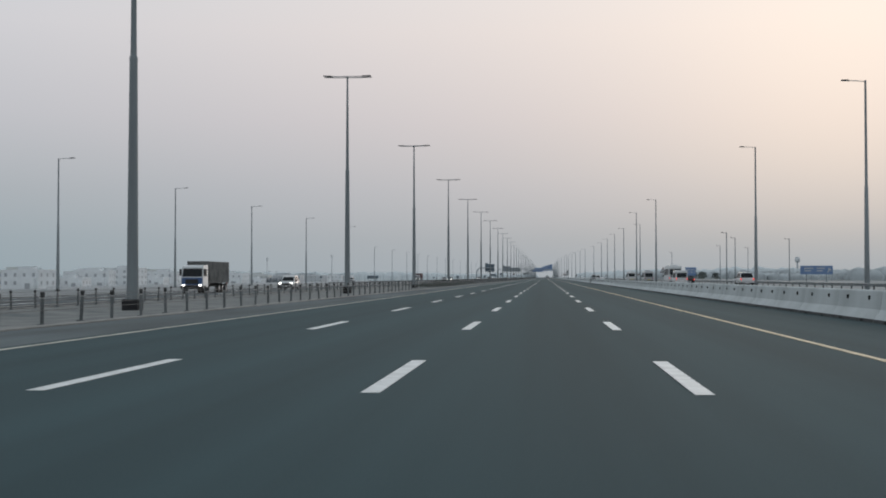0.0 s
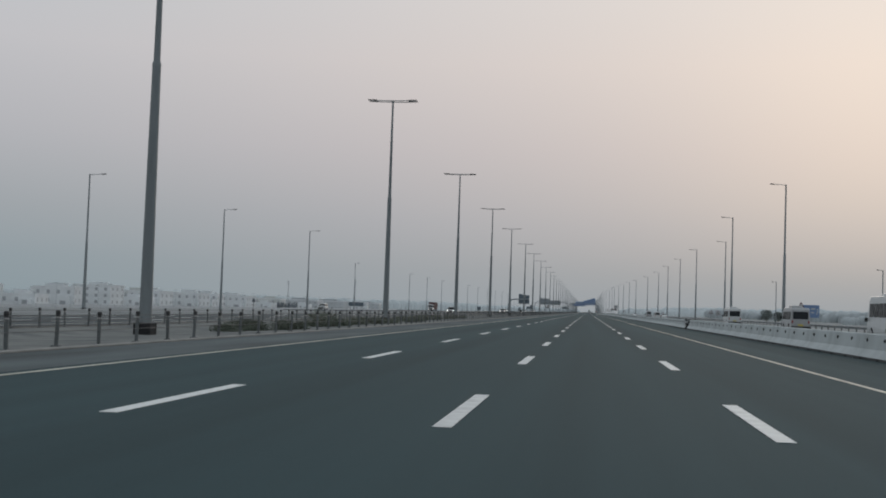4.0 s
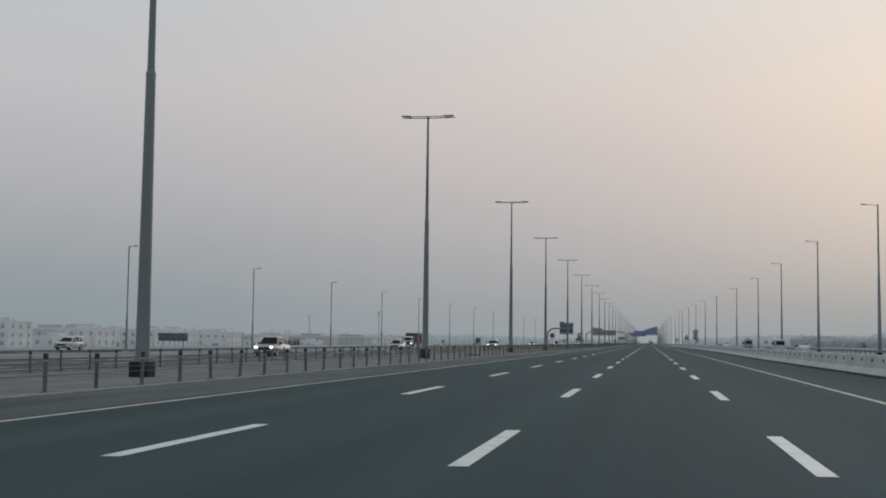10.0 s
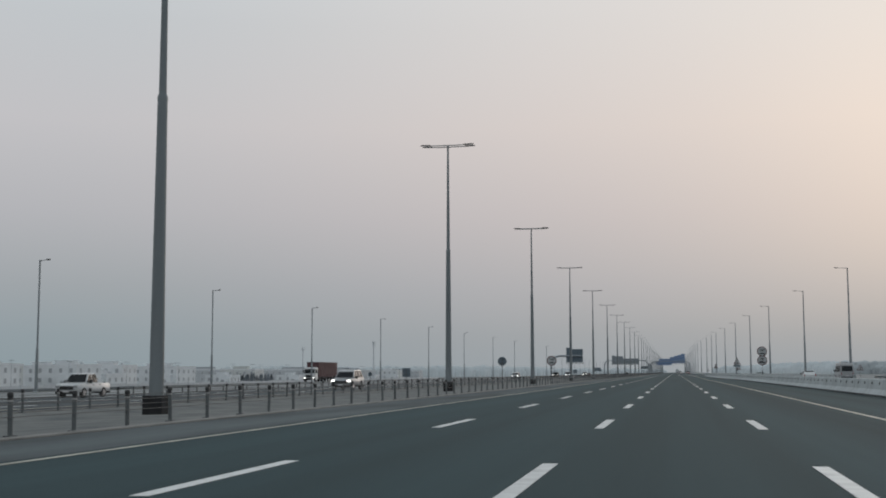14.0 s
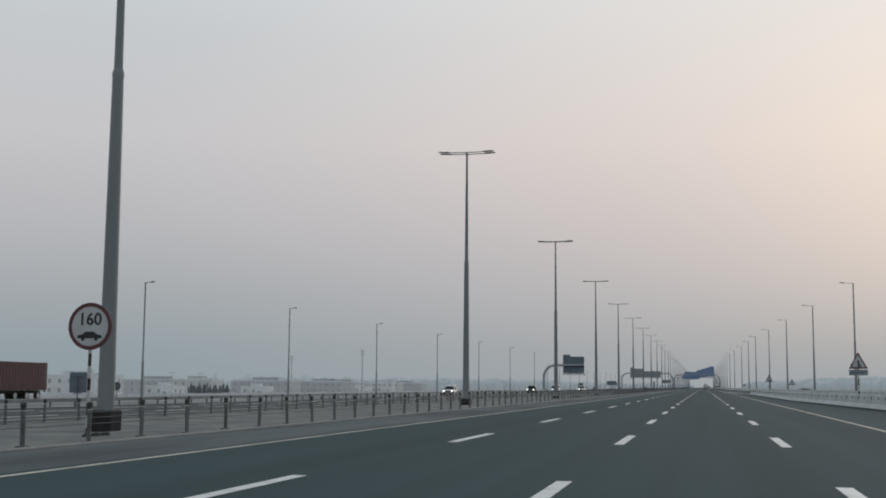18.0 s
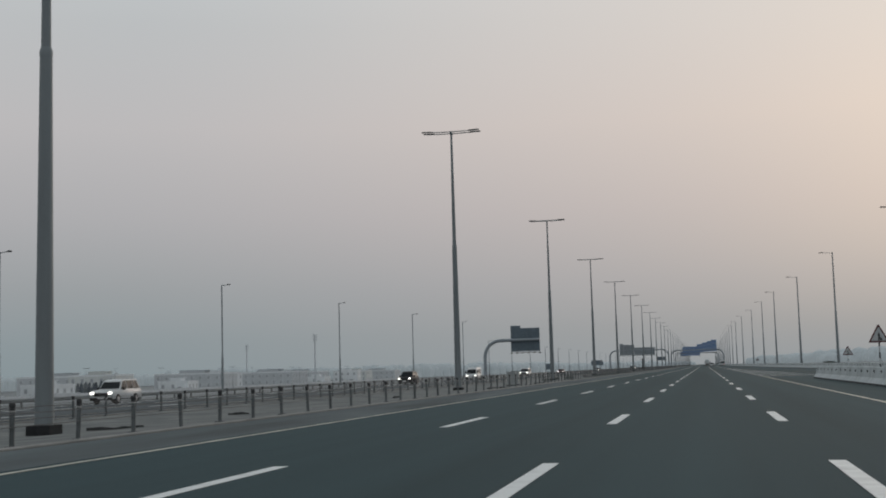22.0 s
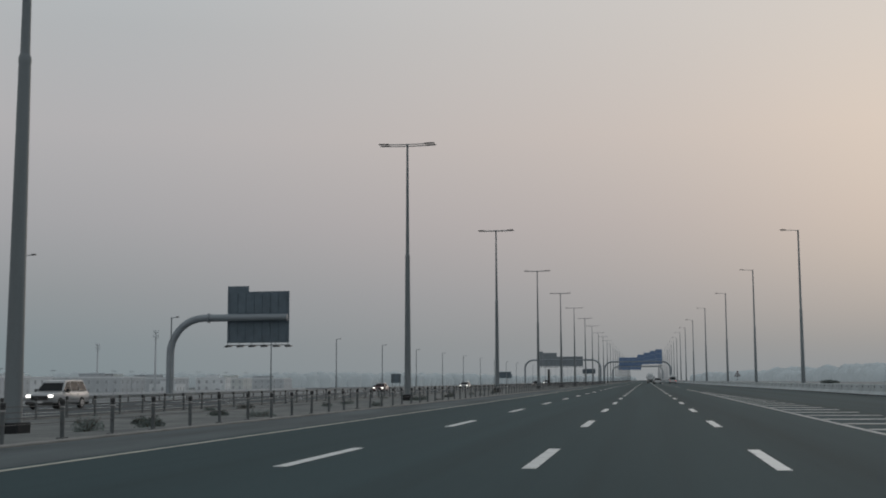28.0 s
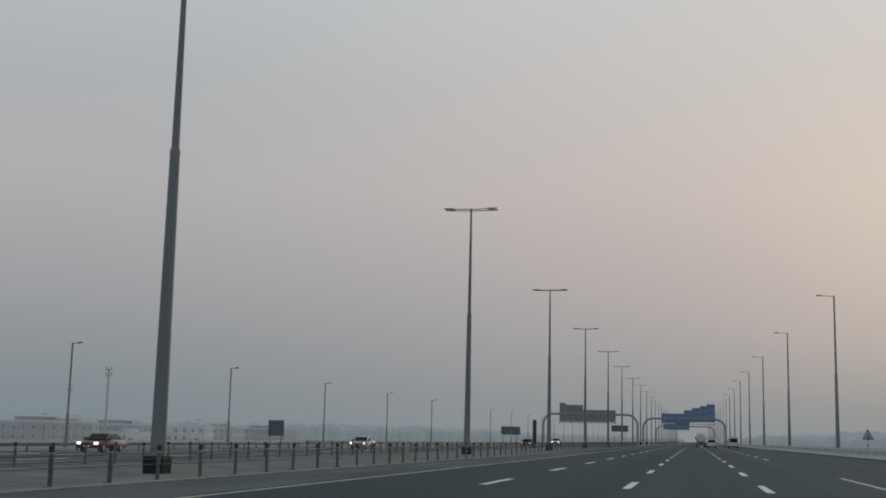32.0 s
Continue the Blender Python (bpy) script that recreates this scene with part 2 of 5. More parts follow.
def bm_prism(bm, profile, a0, a1, axis="x", mi=0):
    """A closed outline (u, v) drawn out along x (u is y, v is z) or along y (u is x, v is z)."""
    ring = []
    for a in (a0, a1):
        ring.append([bm.verts.new((a, u, v) if axis == "x" else (u, a, v)) for u, v in profile])
    n = len(profile)
    fs = [bm.faces.new([ring[0][i], ring[0][(i + 1) % n], ring[1][(i + 1) % n], ring[1][i]]) for i in range(n)]
    fs += [bm.faces.new(ring[0][::-1]), bm.faces.new(ring[1])]
    for f in fs:
        f.material_index = mi
    return fs


def bm_tube(bm, path, radii, seg=10, cap=True, mi=0):
    """A round tube along a path of points, its radius given point by point."""
    pts = [Vector(p) for p in path]
    rings = []
    for i, p in enumerate(pts):
        d = (pts[min(i + 1, len(pts) - 1)] - pts[max(i - 1, 0)]).normalized()
        ref = Vector((0, 1, 0)) if abs(d.y) < .9 else Vector((1, 0, 0))
        u = d.cross(ref).normalized()
        v = d.cross(u)
        r = radii[i] if isinstance(radii, (list, tuple)) else radii
        rings.append([bm.verts.new(p + (u * math.cos(t) + v * math.sin(t)) * r) for t in (2 * math.pi * k / seg for k in range(seg))])
    for a, b in zip(rings, rings[1:]):
        for k in range(seg):
            f = bm.faces.new((a[k], a[(k + 1) % seg], b[(k + 1) % seg], b[k]))
            f.smooth, f.material_index = True, mi
    if cap:
        for ring in (rings[0][::-1], rings[-1]):
            bm.faces.new([bm.verts.new(v.co) for v in ring]).material_index = mi
    return bm


def bm_disc(bm, c, r, thick, seg=32, mi=0, axis="y"):
    """A short round plate that faces along y."""
    return bm_tube(bm, [(c[0], c[1] - thick / 2, c[2]), (c[0], c[1] + thick / 2, c[2])] if axis == "y"
                   else [(c[0] - thick / 2, c[1], c[2]), (c[0] + thick / 2, c[1], c[2])], r, seg, True, mi)


def mesh_of(name, bm, mats):
    bmesh.ops.recalc_face_normals(bm, faces=bm.faces)
    me = bpy.data.meshes.new(name)
    bm.to_mesh(me)
    bm.free()
    for m in (mats if isinstance(mats, (list, tuple)) else [mats]):
        me.materials.append(m)
    return me


def part(name, bm, mats, parent=None, label=""):
    ob = new(name, mesh_of(name, bm, mats))
    if parent:
        ob.parent = parent
    if label:
        ob["label"] = label
    return ob


def piece(name, me, parent, loc=(0, 0, 0), turn=0.0):
    ob = new(name, me)
    ob.parent = parent
    ob.location, ob.rotation_euler = loc, (0, 0, turn)
    return ob


def empty(name, label, category, group="", loc=(0, 0, 0), kind=""):
    ob = new(name)
    ob.location = loc
    return tagged(ob, label, category, group, kind)


def at(x, y, z=0.0, turn=0.0):
    return pose(x, y, z, 0, 0, turn)


def lerp_line(y, pts):
    """The value at y on a broken line of (y, value)."""
    if y <= pts[0][0]:
        return pts[0][1]
    for (a, u), (b, v) in zip(pts, pts[1:]):
        if y <= b:
            return u + (v - u) * (y - a) / (b - a)
    return pts[-1][1]


# ---------- ground and roads ----------
Y0, Y1 = -400.0, 4700.0
GROUND_X = [(-4700, -6.0), (-400, -5.8), (-245, -5.3), (-130, -2.6), (-81, -.75), (-69, -.66), (-66, -.68), (-51, -.7), (-25.2, -.3), (-24.4, -.2), (-22.6, -.25), (-20.8, -.27), (-19.2, -.27), (-17.4, -.22), (-15.6, -.13), (-14.3, -.06), (-13.2, -.02), (-12.6, -.03),
            (9.2, -.03), (12, -.05), (34, -.05), (60, -.4), (400, -1.0), (4700, -1.2)]


def ground_z(x, y):
    """Height of the ground: the cross section with soft hummocks in the median and the desert."""
    rise = noise.noise(Vector((x * .33, y * .11, 0))) * (.13 if -24 < x < -13.3 else .12 if x < -50 or x > 40 else 0)
    return lerp_line(x, GROUND_X) + rise


bm = bmesh.new()
ys = [Y0, -50] + [5 * i for i in range(0, 300)] + [1500 + 20 * i for i in range(0, 20)] + [1900, 2300, 3000, Y1]
grid = []
for y in ys:
    row = []
    for x, z in GROUND_X:
        row.append(bm.verts.new((x, y, ground_z(x, y))))
    grid.append(row)
for a, b in zip(grid, grid[1:]):
    for i in range(len(a) - 1):
        f = bm.faces.new((a[i], a[i + 1], b[i + 1], b[i]))
        f.material_index = int(GROUND_X[i + 1][0] <= -50 or GROUND_X[i][0] >= 34)
tagged(part("ground", bm, [SAND, HAZE_SAND]), "pale brown sandy desert ground", "ground", kind="structure")


def strip(name, mats, left, right, y0, y1, thick, label, category, step=40.0):
    """A road slab between two lines (y, x, z)."""
    bm = bmesh.new()
    n = max(1, int((y1 - y0) / step))
    rows = []
    for i in range(n + 1):
        y = y0 + (y1 - y0) * i / n
        xl, xr = lerp_line(y, [(p[0], p[1]) for p in left]), lerp_line(y, [(p[0], p[1]) for p in right])
        zl, zr = left[0][2], right[0][2]
        rows.append([bm.verts.new(c) for c in ((xl, y, zl - thick), (xl, y, zl), (xr, y, zr), (xr, y, zr - thick))])
    for a, b in zip(rows, rows[1:]):
        for k in range(3):
            bm.faces.new((a[k], a[k + 1], b[k + 1], b[k]))
    bm.faces.new(rows[0])
    bm.faces.new(rows[-1][::-1])
    return tagged(part(name, bm, mats), label, category, kind="structure")


EDGE_R = [(-400, 10.0), (700, 10.0), (790, 9.2), (800, 21.5), (859, 20.6), (924, 18.9), (984, 17.4), (1053, 16.6), (1170, 15.4), (1335, 14.2), (1540, 13.2), (4700, 13.2)]
road = strip("road_main", ASPHALT, [(Y0, -12.6, 0)], [(a, b, 0) for a, b in EDGE_R], Y0, 4600, .25,
             "smooth dark grey asphalt of the empty carriageway", "road", 10)
road_opp = strip("road_opposite", ASPHALT_OLD, [(Y0, -50.5, -.62)], [(Y0, -25.2, -.22)], Y0, 4600, .25,
                 "worn grey asphalt of the opposite carriageway", "road")
SERV_R = [(-400, 29.0), (620, 29.0), (738, 26.0), (794, 22.4), (799.5, 22.2)]
road_serv = strip("road_service", ASPHALT_OLD, [(Y0, 10.0, 0), (700, 10.0, 0), (790, 9.2, 0), (799.5, 9.2, 0)], [(a, b, 0) for a, b in SERV_R], Y0, 799.5, .25,
                  "grey asphalt of the slip road behind the barrier", "road", 10)
strip("road_frontage", ASPHALT_OLD, [(Y0, -80.0, -.60)], [(Y0, -70.0, -.56)], 440, 2600, .3,
                  "narrow grey frontage road beyond the lamps", "road")
# kerb edge of the median
bm = bmesh.new()
bm_prism(bm, [(-12.95, -.1), (-12.95, .035), (-12.92, .05), (-12.62, .05), (-12.6, .035), (-12.6, -.1)], -200, 1700, "y")
tagged(part("kerb", bm, KERB), "low pale concrete edging strip beside the median", "kerb", kind="structure")
bm = bmesh.new()
bm_prism(bm, [(-25.2, -.35), (-25.2, -.18), (-24.9, -.17), (-24.85, -.35)], -200, 1700, "y")
tagged(part("kerb", bm, KERB), "low pale concrete edging strip of the opposite road", "kerb", kind="structure")

# sand blown over the edge of the shoulder, with a ragged border
bm = bmesh.new()
rows = []
for i in range(0, 800):
    y = -60 + 1.5 * i
    reach = -9.75 + .12 * noise.noise(Vector((3.1, y * .07, 0))) + .08 * noise.noise(Vector((7.7, y * .45, 0)))
    rows.append([bm.verts.new(c) for c in ((-12.6, y, .002), (-12.6, y, .009), (reach - .3, y, .006), (reach, y, .0025))])
for a, b in zip(rows, rows[1:]):
    for k in range(3):
        bm.faces.new((a[k], b[k], b[k + 1], a[k + 1]))
tagged(part("dust_strip", bm, DUST), "thin sand blown over the asphalt shoulder", "sand", kind="structure")

# road markings
DASH0, DASH_P, DASH_L = 13.17, 16.0, 5.16
LINE_A, LINE_B, LINE_C = -5.617, -1.825, 1.825


def dash_mesh(w, l):
    bm = bmesh.new()
    bm_box(bm, -w / 2, w / 2, 0, l, 0, .006)
    return mesh_of("lane_dash", bm, WHITE_LINE)


dash_me = dash_mesh(.215, DASH_L)
for x in (LINE_A, LINE_B, LINE_C):
    for i in range(-2, 90):
        piece("lane_dash", dash_me, road, (x + random.uniform(-.01, .01), DASH0 + DASH_P * i + (2.5 if i > 63 else 0), .004))
bm = bmesh.new()
for x in (LINE_A, LINE_B, LINE_C):
    for i in range(90, 200):
        bm_box(bm, x - .11, x + .11, DASH0 + DASH_P * i + 2.5, DASH0 + DASH_P * i + 2.5 + DASH_L, .004, .01)
for i in range(68, 200):
    bm_box(bm, 5.3, 5.5, DASH0 + DASH_P * i + 2.5, DASH0 + DASH_P * i + 2.5 + DASH_L, .004, .01)
tagged(part("far_lane_dashes", bm, WHITE_LINE, road), "white broken lane lines running into the distance", kind="stuff")
bm = bmesh.new()
for x, z in ((-32.05, -.322), (-35.7, -.38), (-39.35, -.438), (-43.0, -.495)):
    for i in range(-2, 130):
        bm_box(bm, x - .1, x + .1, 5 + 16 * i, 10 + 16 * i, z, z + .012)
tagged(part("lane_dashes", bm, WHITE_LINE, road_opp), "white broken lane lines on the opposite road", kind="stuff")


def line_strip(name, parent, pts, w, z, mat, label=""):
    bm = bmesh.new()
    rows = [[bm.verts.new((x + s * w / 2, y, zz)) for zz in (z, z + .006) for s in (-1, 1)] for y, x in pts]
    for a, b in zip(rows, rows[1:]):
        for q in ((0, 1), (1, 3), (3, 2), (2, 0)):
            bm.faces.new((a[q[0]], a[q[1]], b[q[1]], b[q[0]]))
    bm.faces.new([rows[0][i] for i in (0, 1, 3, 2)])
    bm.faces.new([rows[-1][i] for i in (0, 2, 3, 1)])
    return part(name, bm, mat, parent, label)


line_strip("edge_line", road, [(Y0 + 10 * i, -9.45) for i in range(0, 300)], .14, .004, YELLOW_LINE, "faded yellow edge line")
line_strip("edge_line", road, [(Y0, 5.22), (150, 5.22)], .14, .004, ORANGE_LINE, "orange edge line")
line_strip("edge_line", road, [(150.1, 5.22), (290, 5.22), (430, 5.4), (700, 5.4), (822, 5.4)], .14, .004, YELLOW_LINE, "faded yellow edge line")
line_strip("gore_line", road, [(822.2, 5.4), (960, 5.35), (1056, 5.35)], .17, .004, HATCH_PAINT, "worn white line beside the hatching")
line_strip("edge_line", road_opp, [(Y0, -28.4), (2600, -28.4)], .18, -.268, YELLOW_LINE, "faded yellow edge line")
line_strip("edge_line", road_opp, [(Y0, -46.9), (2600, -46.9)], .22, -.56, WHITE_LINE, "white edge line")
GORE = [(812, 11.2), (1052, 5.6)]
line_strip("edge_line", road_serv, [(Y0, 12.2), (700, 12.2), (780, 11.6), (799, 11.5)], .16, .004, WHITE_LINE, "white edge line")
for i in range(50):
    y = 820 + 4.15 * i
    xr = lerp_line(y, GORE) - .2
    if xr < 5.8:
        break
    bm = bmesh.new()
    vs = [(5.52, y - .36), (xr, y - .18), (xr, y + .5), (5.52, y + .32)]
    lo, hi = [bm.verts.new((a, b, .004)) for a, b in vs], [bm.verts.new((a, b, .01)) for a, b in vs]
    bm.faces.new(hi)
    for k in range(4):
        bm.faces.new((lo[k], lo[(k + 1) % 4], hi[(k + 1) % 4], hi[k]))
    part("hatch_bar", bm, HATCH_PAINT, road)


# ---------- concrete barrier beside the slip road ----------
def barrier_mesh(length):
    """One precast piece with a stepped face, black plugs for round holes near the top and a drain notch at the foot;
    x=0 is its foot towards the road.
    """
    bm = bmesh.new()
    prof = [(0, 0), (0, .1), (.20, .36), (.27, .86), (.30, .90), (.44, .90), (.47, .86), (.54, .36), (.74, .1), (.74, 0)]
    fs = bm_prism(bm, prof, .012, length - .012, "y")
    fs[0].material_index = fs[8].material_index = 2
    for k in range(2):
        y = length * (.25 + .5 * k)
        # nothing is cut out: solid black shapes paint the dark inside each opening
        for s, x in ((1, .235), (-1, .505)):
            bm_tube(bm, [(x - .03 * s, y, .68), (x + .05 * s, y, .68)], .062, 10, True, 1)
        bm_box(bm, -.006, .03, y - .16, y + .16, .004, .085, 0, 1)
    return mesh_of("barrier_piece", bm, [CONCRETE, HOLE_SHADE, TOE_DIRT])


BAR_L = 4.94
bar_me = barrier_mesh(BAR_L)
BAR1 = [(-60, 9.1), (420, 9.1), (500, 10.0), (650, 10.0), (700, 8.3), (800, 8.1)]
barrier = tagged(new("barrier_1"), "long pale concrete barrier with round lifting holes", "barrier", kind="structure")
y = -40.0 + .05
while y + BAR_L < 803:
    gap = 241.0 < y < 242.5
    if gap:
        half = piece("barrier_piece", bar_me, barrier, (lerp_line(y, BAR1), y, 0))
        half.scale = (1, .62, 1)
    else:
        x, x2 = lerp_line(y, BAR1), lerp_line(y + BAR_L, BAR1)
        piece("barrier_piece", bar_me, barrier, (x, y, 0), math.atan2(x - x2, BAR_L))
    y += BAR_L
BAR2 = [(640, 26.2), (700, 24.5), (738, 23.6), (794, 21.7), (859, 20.4), (924, 18.7), (984, 17.2), (1053, 16.4), (1170, 15.2), (1335, 14.0), (1540, 13.2), (2400, 13.2)]
barrier2 = tagged(new("barrier_2"), "pale concrete barrier along the outer road edge", "barrier", kind="structure")
y = 640.0
while y + BAR_L < 2050:
    x, x2 = lerp_line(y, BAR2), lerp_line(y + BAR_L, BAR2)
    piece("barrier_piece", bar_me, barrier2, (x, y, -.02), math.atan2(x - x2, BAR_L))
    y += BAR_L


def hazard_marker():
    t = empty("hazard_marker", "black and white striped marker at the barrier gap", "road marker", loc=(9.2, 246.25, 0))
    bm = bmesh.new()
    bm_tube(bm, [(0, 0, 0), (0, 0, .95)], .11, 10)
    post = part("post", bm, SIGN_BLACK, t)
    for i in (1, 3):
        bm = bmesh.new()
        bm_tube(bm, [(0, 0, .19 * i), (0, 0, .19 * i + .19)], .115, 10)
        part("band", bm, SIGN_WHITE, post, "white band")
    bm = bmesh.new()
    bm_box(bm, -.2, .2, -.2, .2, 0, .07, .02)
    part("foot", bm, PLASTIC, t)
    # a torn rubber strip hangs bent across the gap from the top of the neighbouring piece
    bm = bmesh.new()
    run = [(.34, -.42, .93), (.34, -.5, .8), (.31, -.52, .58), (.24, -.46, .36), (.1, -.34, .16), (.02, -.22, .06)]
    for (xa, ya, za), (xb, yb, zb) in zip(run, run[1:]):
        vs = [[bm.verts.new((x + dx, y, z)) for dx in (-.2, .22)] + [bm.verts.new((x + dx, y + .03, z + .01)) for dx in (.22, -.2)] for x, y, z in ((xa, ya, za), (xb, yb, zb))]
        for k in range(4):
            bm.faces.new((vs[0][k], vs[0][(k + 1) % 4], vs[1][(k + 1) % 4], vs[1][k]))
        bm.faces.new(vs[0][::-1])
        bm.faces.new(vs[1])
    part("rubber_strip", bm, RUBBER_SCRAP, t, "bent black rubber strip")


hazard_marker()


# ---------- wire-rope barriers along the median ----------
def post_mesh():
    bm = bmesh.new()
    bm_tube(bm, [(0, 0, -.12), (0, 0, .70)], .053, 8, True, 0)
    bm_tube(bm, [(0, 0, .70), (0, 0, .735)], .058, 8, True, 2)
    bm_tube(bm, [(0, 0, .735), (0, 0, .77), (0, 0, .785)], [.058, .062, .05], 8, True, 1)
    bm_tube(bm, [(0, 0, .785), (0, 0, .81), (0, 0, .875), (0, 0, .89)], [.05, .066, .066, .05], 8, True, 1)
    bm_box(bm, -.1, .1, -.1, .1, -.06, .016, 0, 0)
    return mesh_of("post", bm, [POST_STEEL, POST_CAP, POST_BAND])


post_me = post_mesh()
POST_P = 2.667


# how far the posts are shifted along the fence, in parts of their spacing
POST_SHIFT = [(30, -.18), (110, -.24), (250, -.05), (320, -.11), (450, -.07), (610, -.03), (700, .06), (795, -.04), (860, .12), (950, -.02), (1000, -.02), (1026, -.38)]


def wire_fence(x, z, y0, y1, group_label):
    n = int(round((y1 - y0) / POST_P))
    f = empty("wire_rope_fence", group_label, "road barrier", "median fences", (x, y0, z))
    for i in range(n):
        y = POST_P * i
        y += POST_P * lerp_line(y0 + y, POST_SHIFT)
        o = piece("post", post_me, f, (random.uniform(-.03, .03), y, random.uniform(-.02, .02)), random.uniform(-.2, .2))
        o.rotation_euler = (random.gauss(0, .022), random.gauss(0, .022), random.uniform(-.2, .2))
    for h in (.40, .53, .66, .78):
        bm = bmesh.new()
        bm_tube(bm, [(.075 if h in (.40, .66) else -.075, POST_P * (3 * k), h - .012 * (k % 2)) for k in range(n // 3 + 1)], .009, 5)
        part("cable", bm, CABLE, f, "thin twisted steel cable")


Y_POST = 314.78 - POST_P * 109
NEAR_F, FAR_F = "steel posts with black caps and taut cables", "steel posts and cables beside the opposite road"
wire_fence(-13.45, 0, Y_POST, Y_POST + POST_P * 200, NEAR_F)
wire_fence(-13.45, 0, Y_POST + POST_P * 200, Y_POST + POST_P * 480, NEAR_F)
wire_fence(-24.55, -.2, Y_POST + 1.1, Y_POST + 1.1 + POST_P * 220, FAR_F)
wire_fence(-24.55, -.2, Y_POST + 1.1 + POST_P * 220, Y_POST + 1.1 + POST_P * 500, FAR_F)


# steel guard rail on the outer side of the opposite road, and of the slip road
def guard_rail(x_of, z, y0, y1, side, label, step=4.0):
    f = empty("guard_rail", label, "guard rail", "guard rails", (0, 0, 0))
    n = int((y1 - y0) / step)
    wave = [(0, .42), (.05, .46), (.05, .53), (0, .57), (.05, .61), (.05, .68), (0, .72), (-.012, .72), (.035, .67), (.035, .62), (-.012, .57), (.035, .52), (.035, .47), (-.012, .42)]
    for j in range(0, n, 30):
        bm = bmesh.new()
        m = min(30, n - j)
        rings = []
        for i in range(m + 1):
            y = y0 + (j + i) * step
            rings.append([bm.verts.new((x_of(y) + side * u, y, z + v)) for u, v in wave])
        for a, b in zip(rings, rings[1:]):
            for k in range(len(wave)):
                bm.faces.new((a[k], a[(k + 1) % len(wave)], b[(k + 1) % len(wave)], b[k]))
        part("rail", bm, GALV, f)
    bm = bmesh.new()
    bm_box(bm, -.06, .06, -.05, .05, -.05, .70)
    me = mesh_of("post", bm, GALV_DARK)
    for i in range(min(n, 290)):
        y = y0 + i * step
        piece("post", me, f, (x_of(y) - side * .1, y, z))


guard_rail(lambda y: -52.0, -.68, 560, 1640, 1, "galvanised steel guard rail beside the opposite road")
guard_rail(lambda y: lerp_line(y, [(0, 29.6), (620, 29.6), (700, 28.5)]), -.03, -40, 640, -1, "galvanised steel guard rail beside the slip road")


# ---------- lighting columns ----------
def median_lamp():
    p = empty("street_lamp", "tall galvanised double-arm highway lamp on a dark base", "street lamp", "median street lamps")
    bm = bmesh.new()
    bm_tube(bm, [(0, 0, -.3), (0, 0, .25), (0, 0, 11.62)], [.285, .28, .19], 12)
    part("lower_shaft", bm, GALV, p)
    bm = bmesh.new()
    bm_tube(bm, [(0, 0, 11.5), (0, 0, 11.66), (0, 0, 11.78)], [.20, .20, .157], 12)
    part("collar", bm, GALV, p)
    bm = bmesh.new()
    bm_tube(bm, [(0, 0, 11.6), (0, 0, 20.8), (0, 0, 20.98)], [.155, .085, .075], 10)
    part("upper_shaft", bm, GALV, p)
    bm = bmesh.new()
    bm_box(bm, -.39, .39, -.39, .39, -.95, .26, .03)
    part("base", bm, CONCRETE_DARK, p, "black-coated concrete base")
    bm = bmesh.new()
    bm_box(bm, -.12, .12, .2, .29, 1.0, 1.7, .01)
    part("access_door", bm, GALV_DARK, p)
    bm = bmesh.new()
    bm_tube(bm, [(0, -.46, 20.9), (0, .46, 20.9)], .06, 8)
    part("cross_bracket", bm, GALV, p)
    for o in (-.4, .4):
        bm = bmesh.new()
        bm_tube(bm, [(-1.62, o, 20.97), (-.6, o, 20.95), (.6, o, 20.95), (1.62, o, 20.97)], .04, 6)
        arm = part("arm", bm, GALV, p)
        for s in (-1, 1):
            bm = bmesh.new()
            bm_prism(bm, [(s * 1.46, 20.95), (s * 1.52, 21.035), (s * 2.24, 21.05), (s * 2.38, 21.02), (s * 2.36, 20.985)], o - .12, o + .12, "y")
            part("lamp_head", bm, LAMP_GREY, arm)
            bm = bmesh.new()
            bm_prism(bm, [(s * 1.66, 20.945), (s * 2.26, 20.972), (s * 2.26, 20.985), (s * 1.66, 20.96)], o - .09, o + .09, "y")
            part("lens", bm, LENS, arm)
    return p


MEDIAN = [(-6.0, -19.25, 0), (55.3, -19.25, 0), (117.4, -19.32, 0.08), (178.9, -19.43, -0.06), (241.4, -19.31, -0.11), (304.0, -19.41, -0.04), (365.4, -19.35, 0.07), (425.9, -19.34, 0.26), (491.9, -19.21, 0.2), (552.5, -19.37, 0.24), (614.6, -19.25, 0.16), (676.8, -19.23, -0.02), (739.1, -19.11, -0.25), (801.2, -19.07, -0.32), (863.0, -19.12, -0.38), (925.8, -19.2, -0.18), (988.8, -19.33, -0.07), (1049.0, -19.25, 0.05), (1110.7, -19.23, 0.16), (1170.2, -19.12, 0.28), (1228.4, -19.37, 0.29), (1286.0, -19.19, 0.29), (1343.4, -19.38, 0.32), (1400.9, -19.25, 0)]
MEDIAN += [(1459 + 58.5 * i, -19.25, .45) for i in range(18)]
lamp0 = median_lamp()
lamp0.location = (MEDIAN[0][1], MEDIAN[0][0], MEDIAN[0][2])
for y, x, z in MEDIAN[1:]:
    copy_thing(lamp0, at(x, y, z, random.uniform(-1.5, 1.5)))


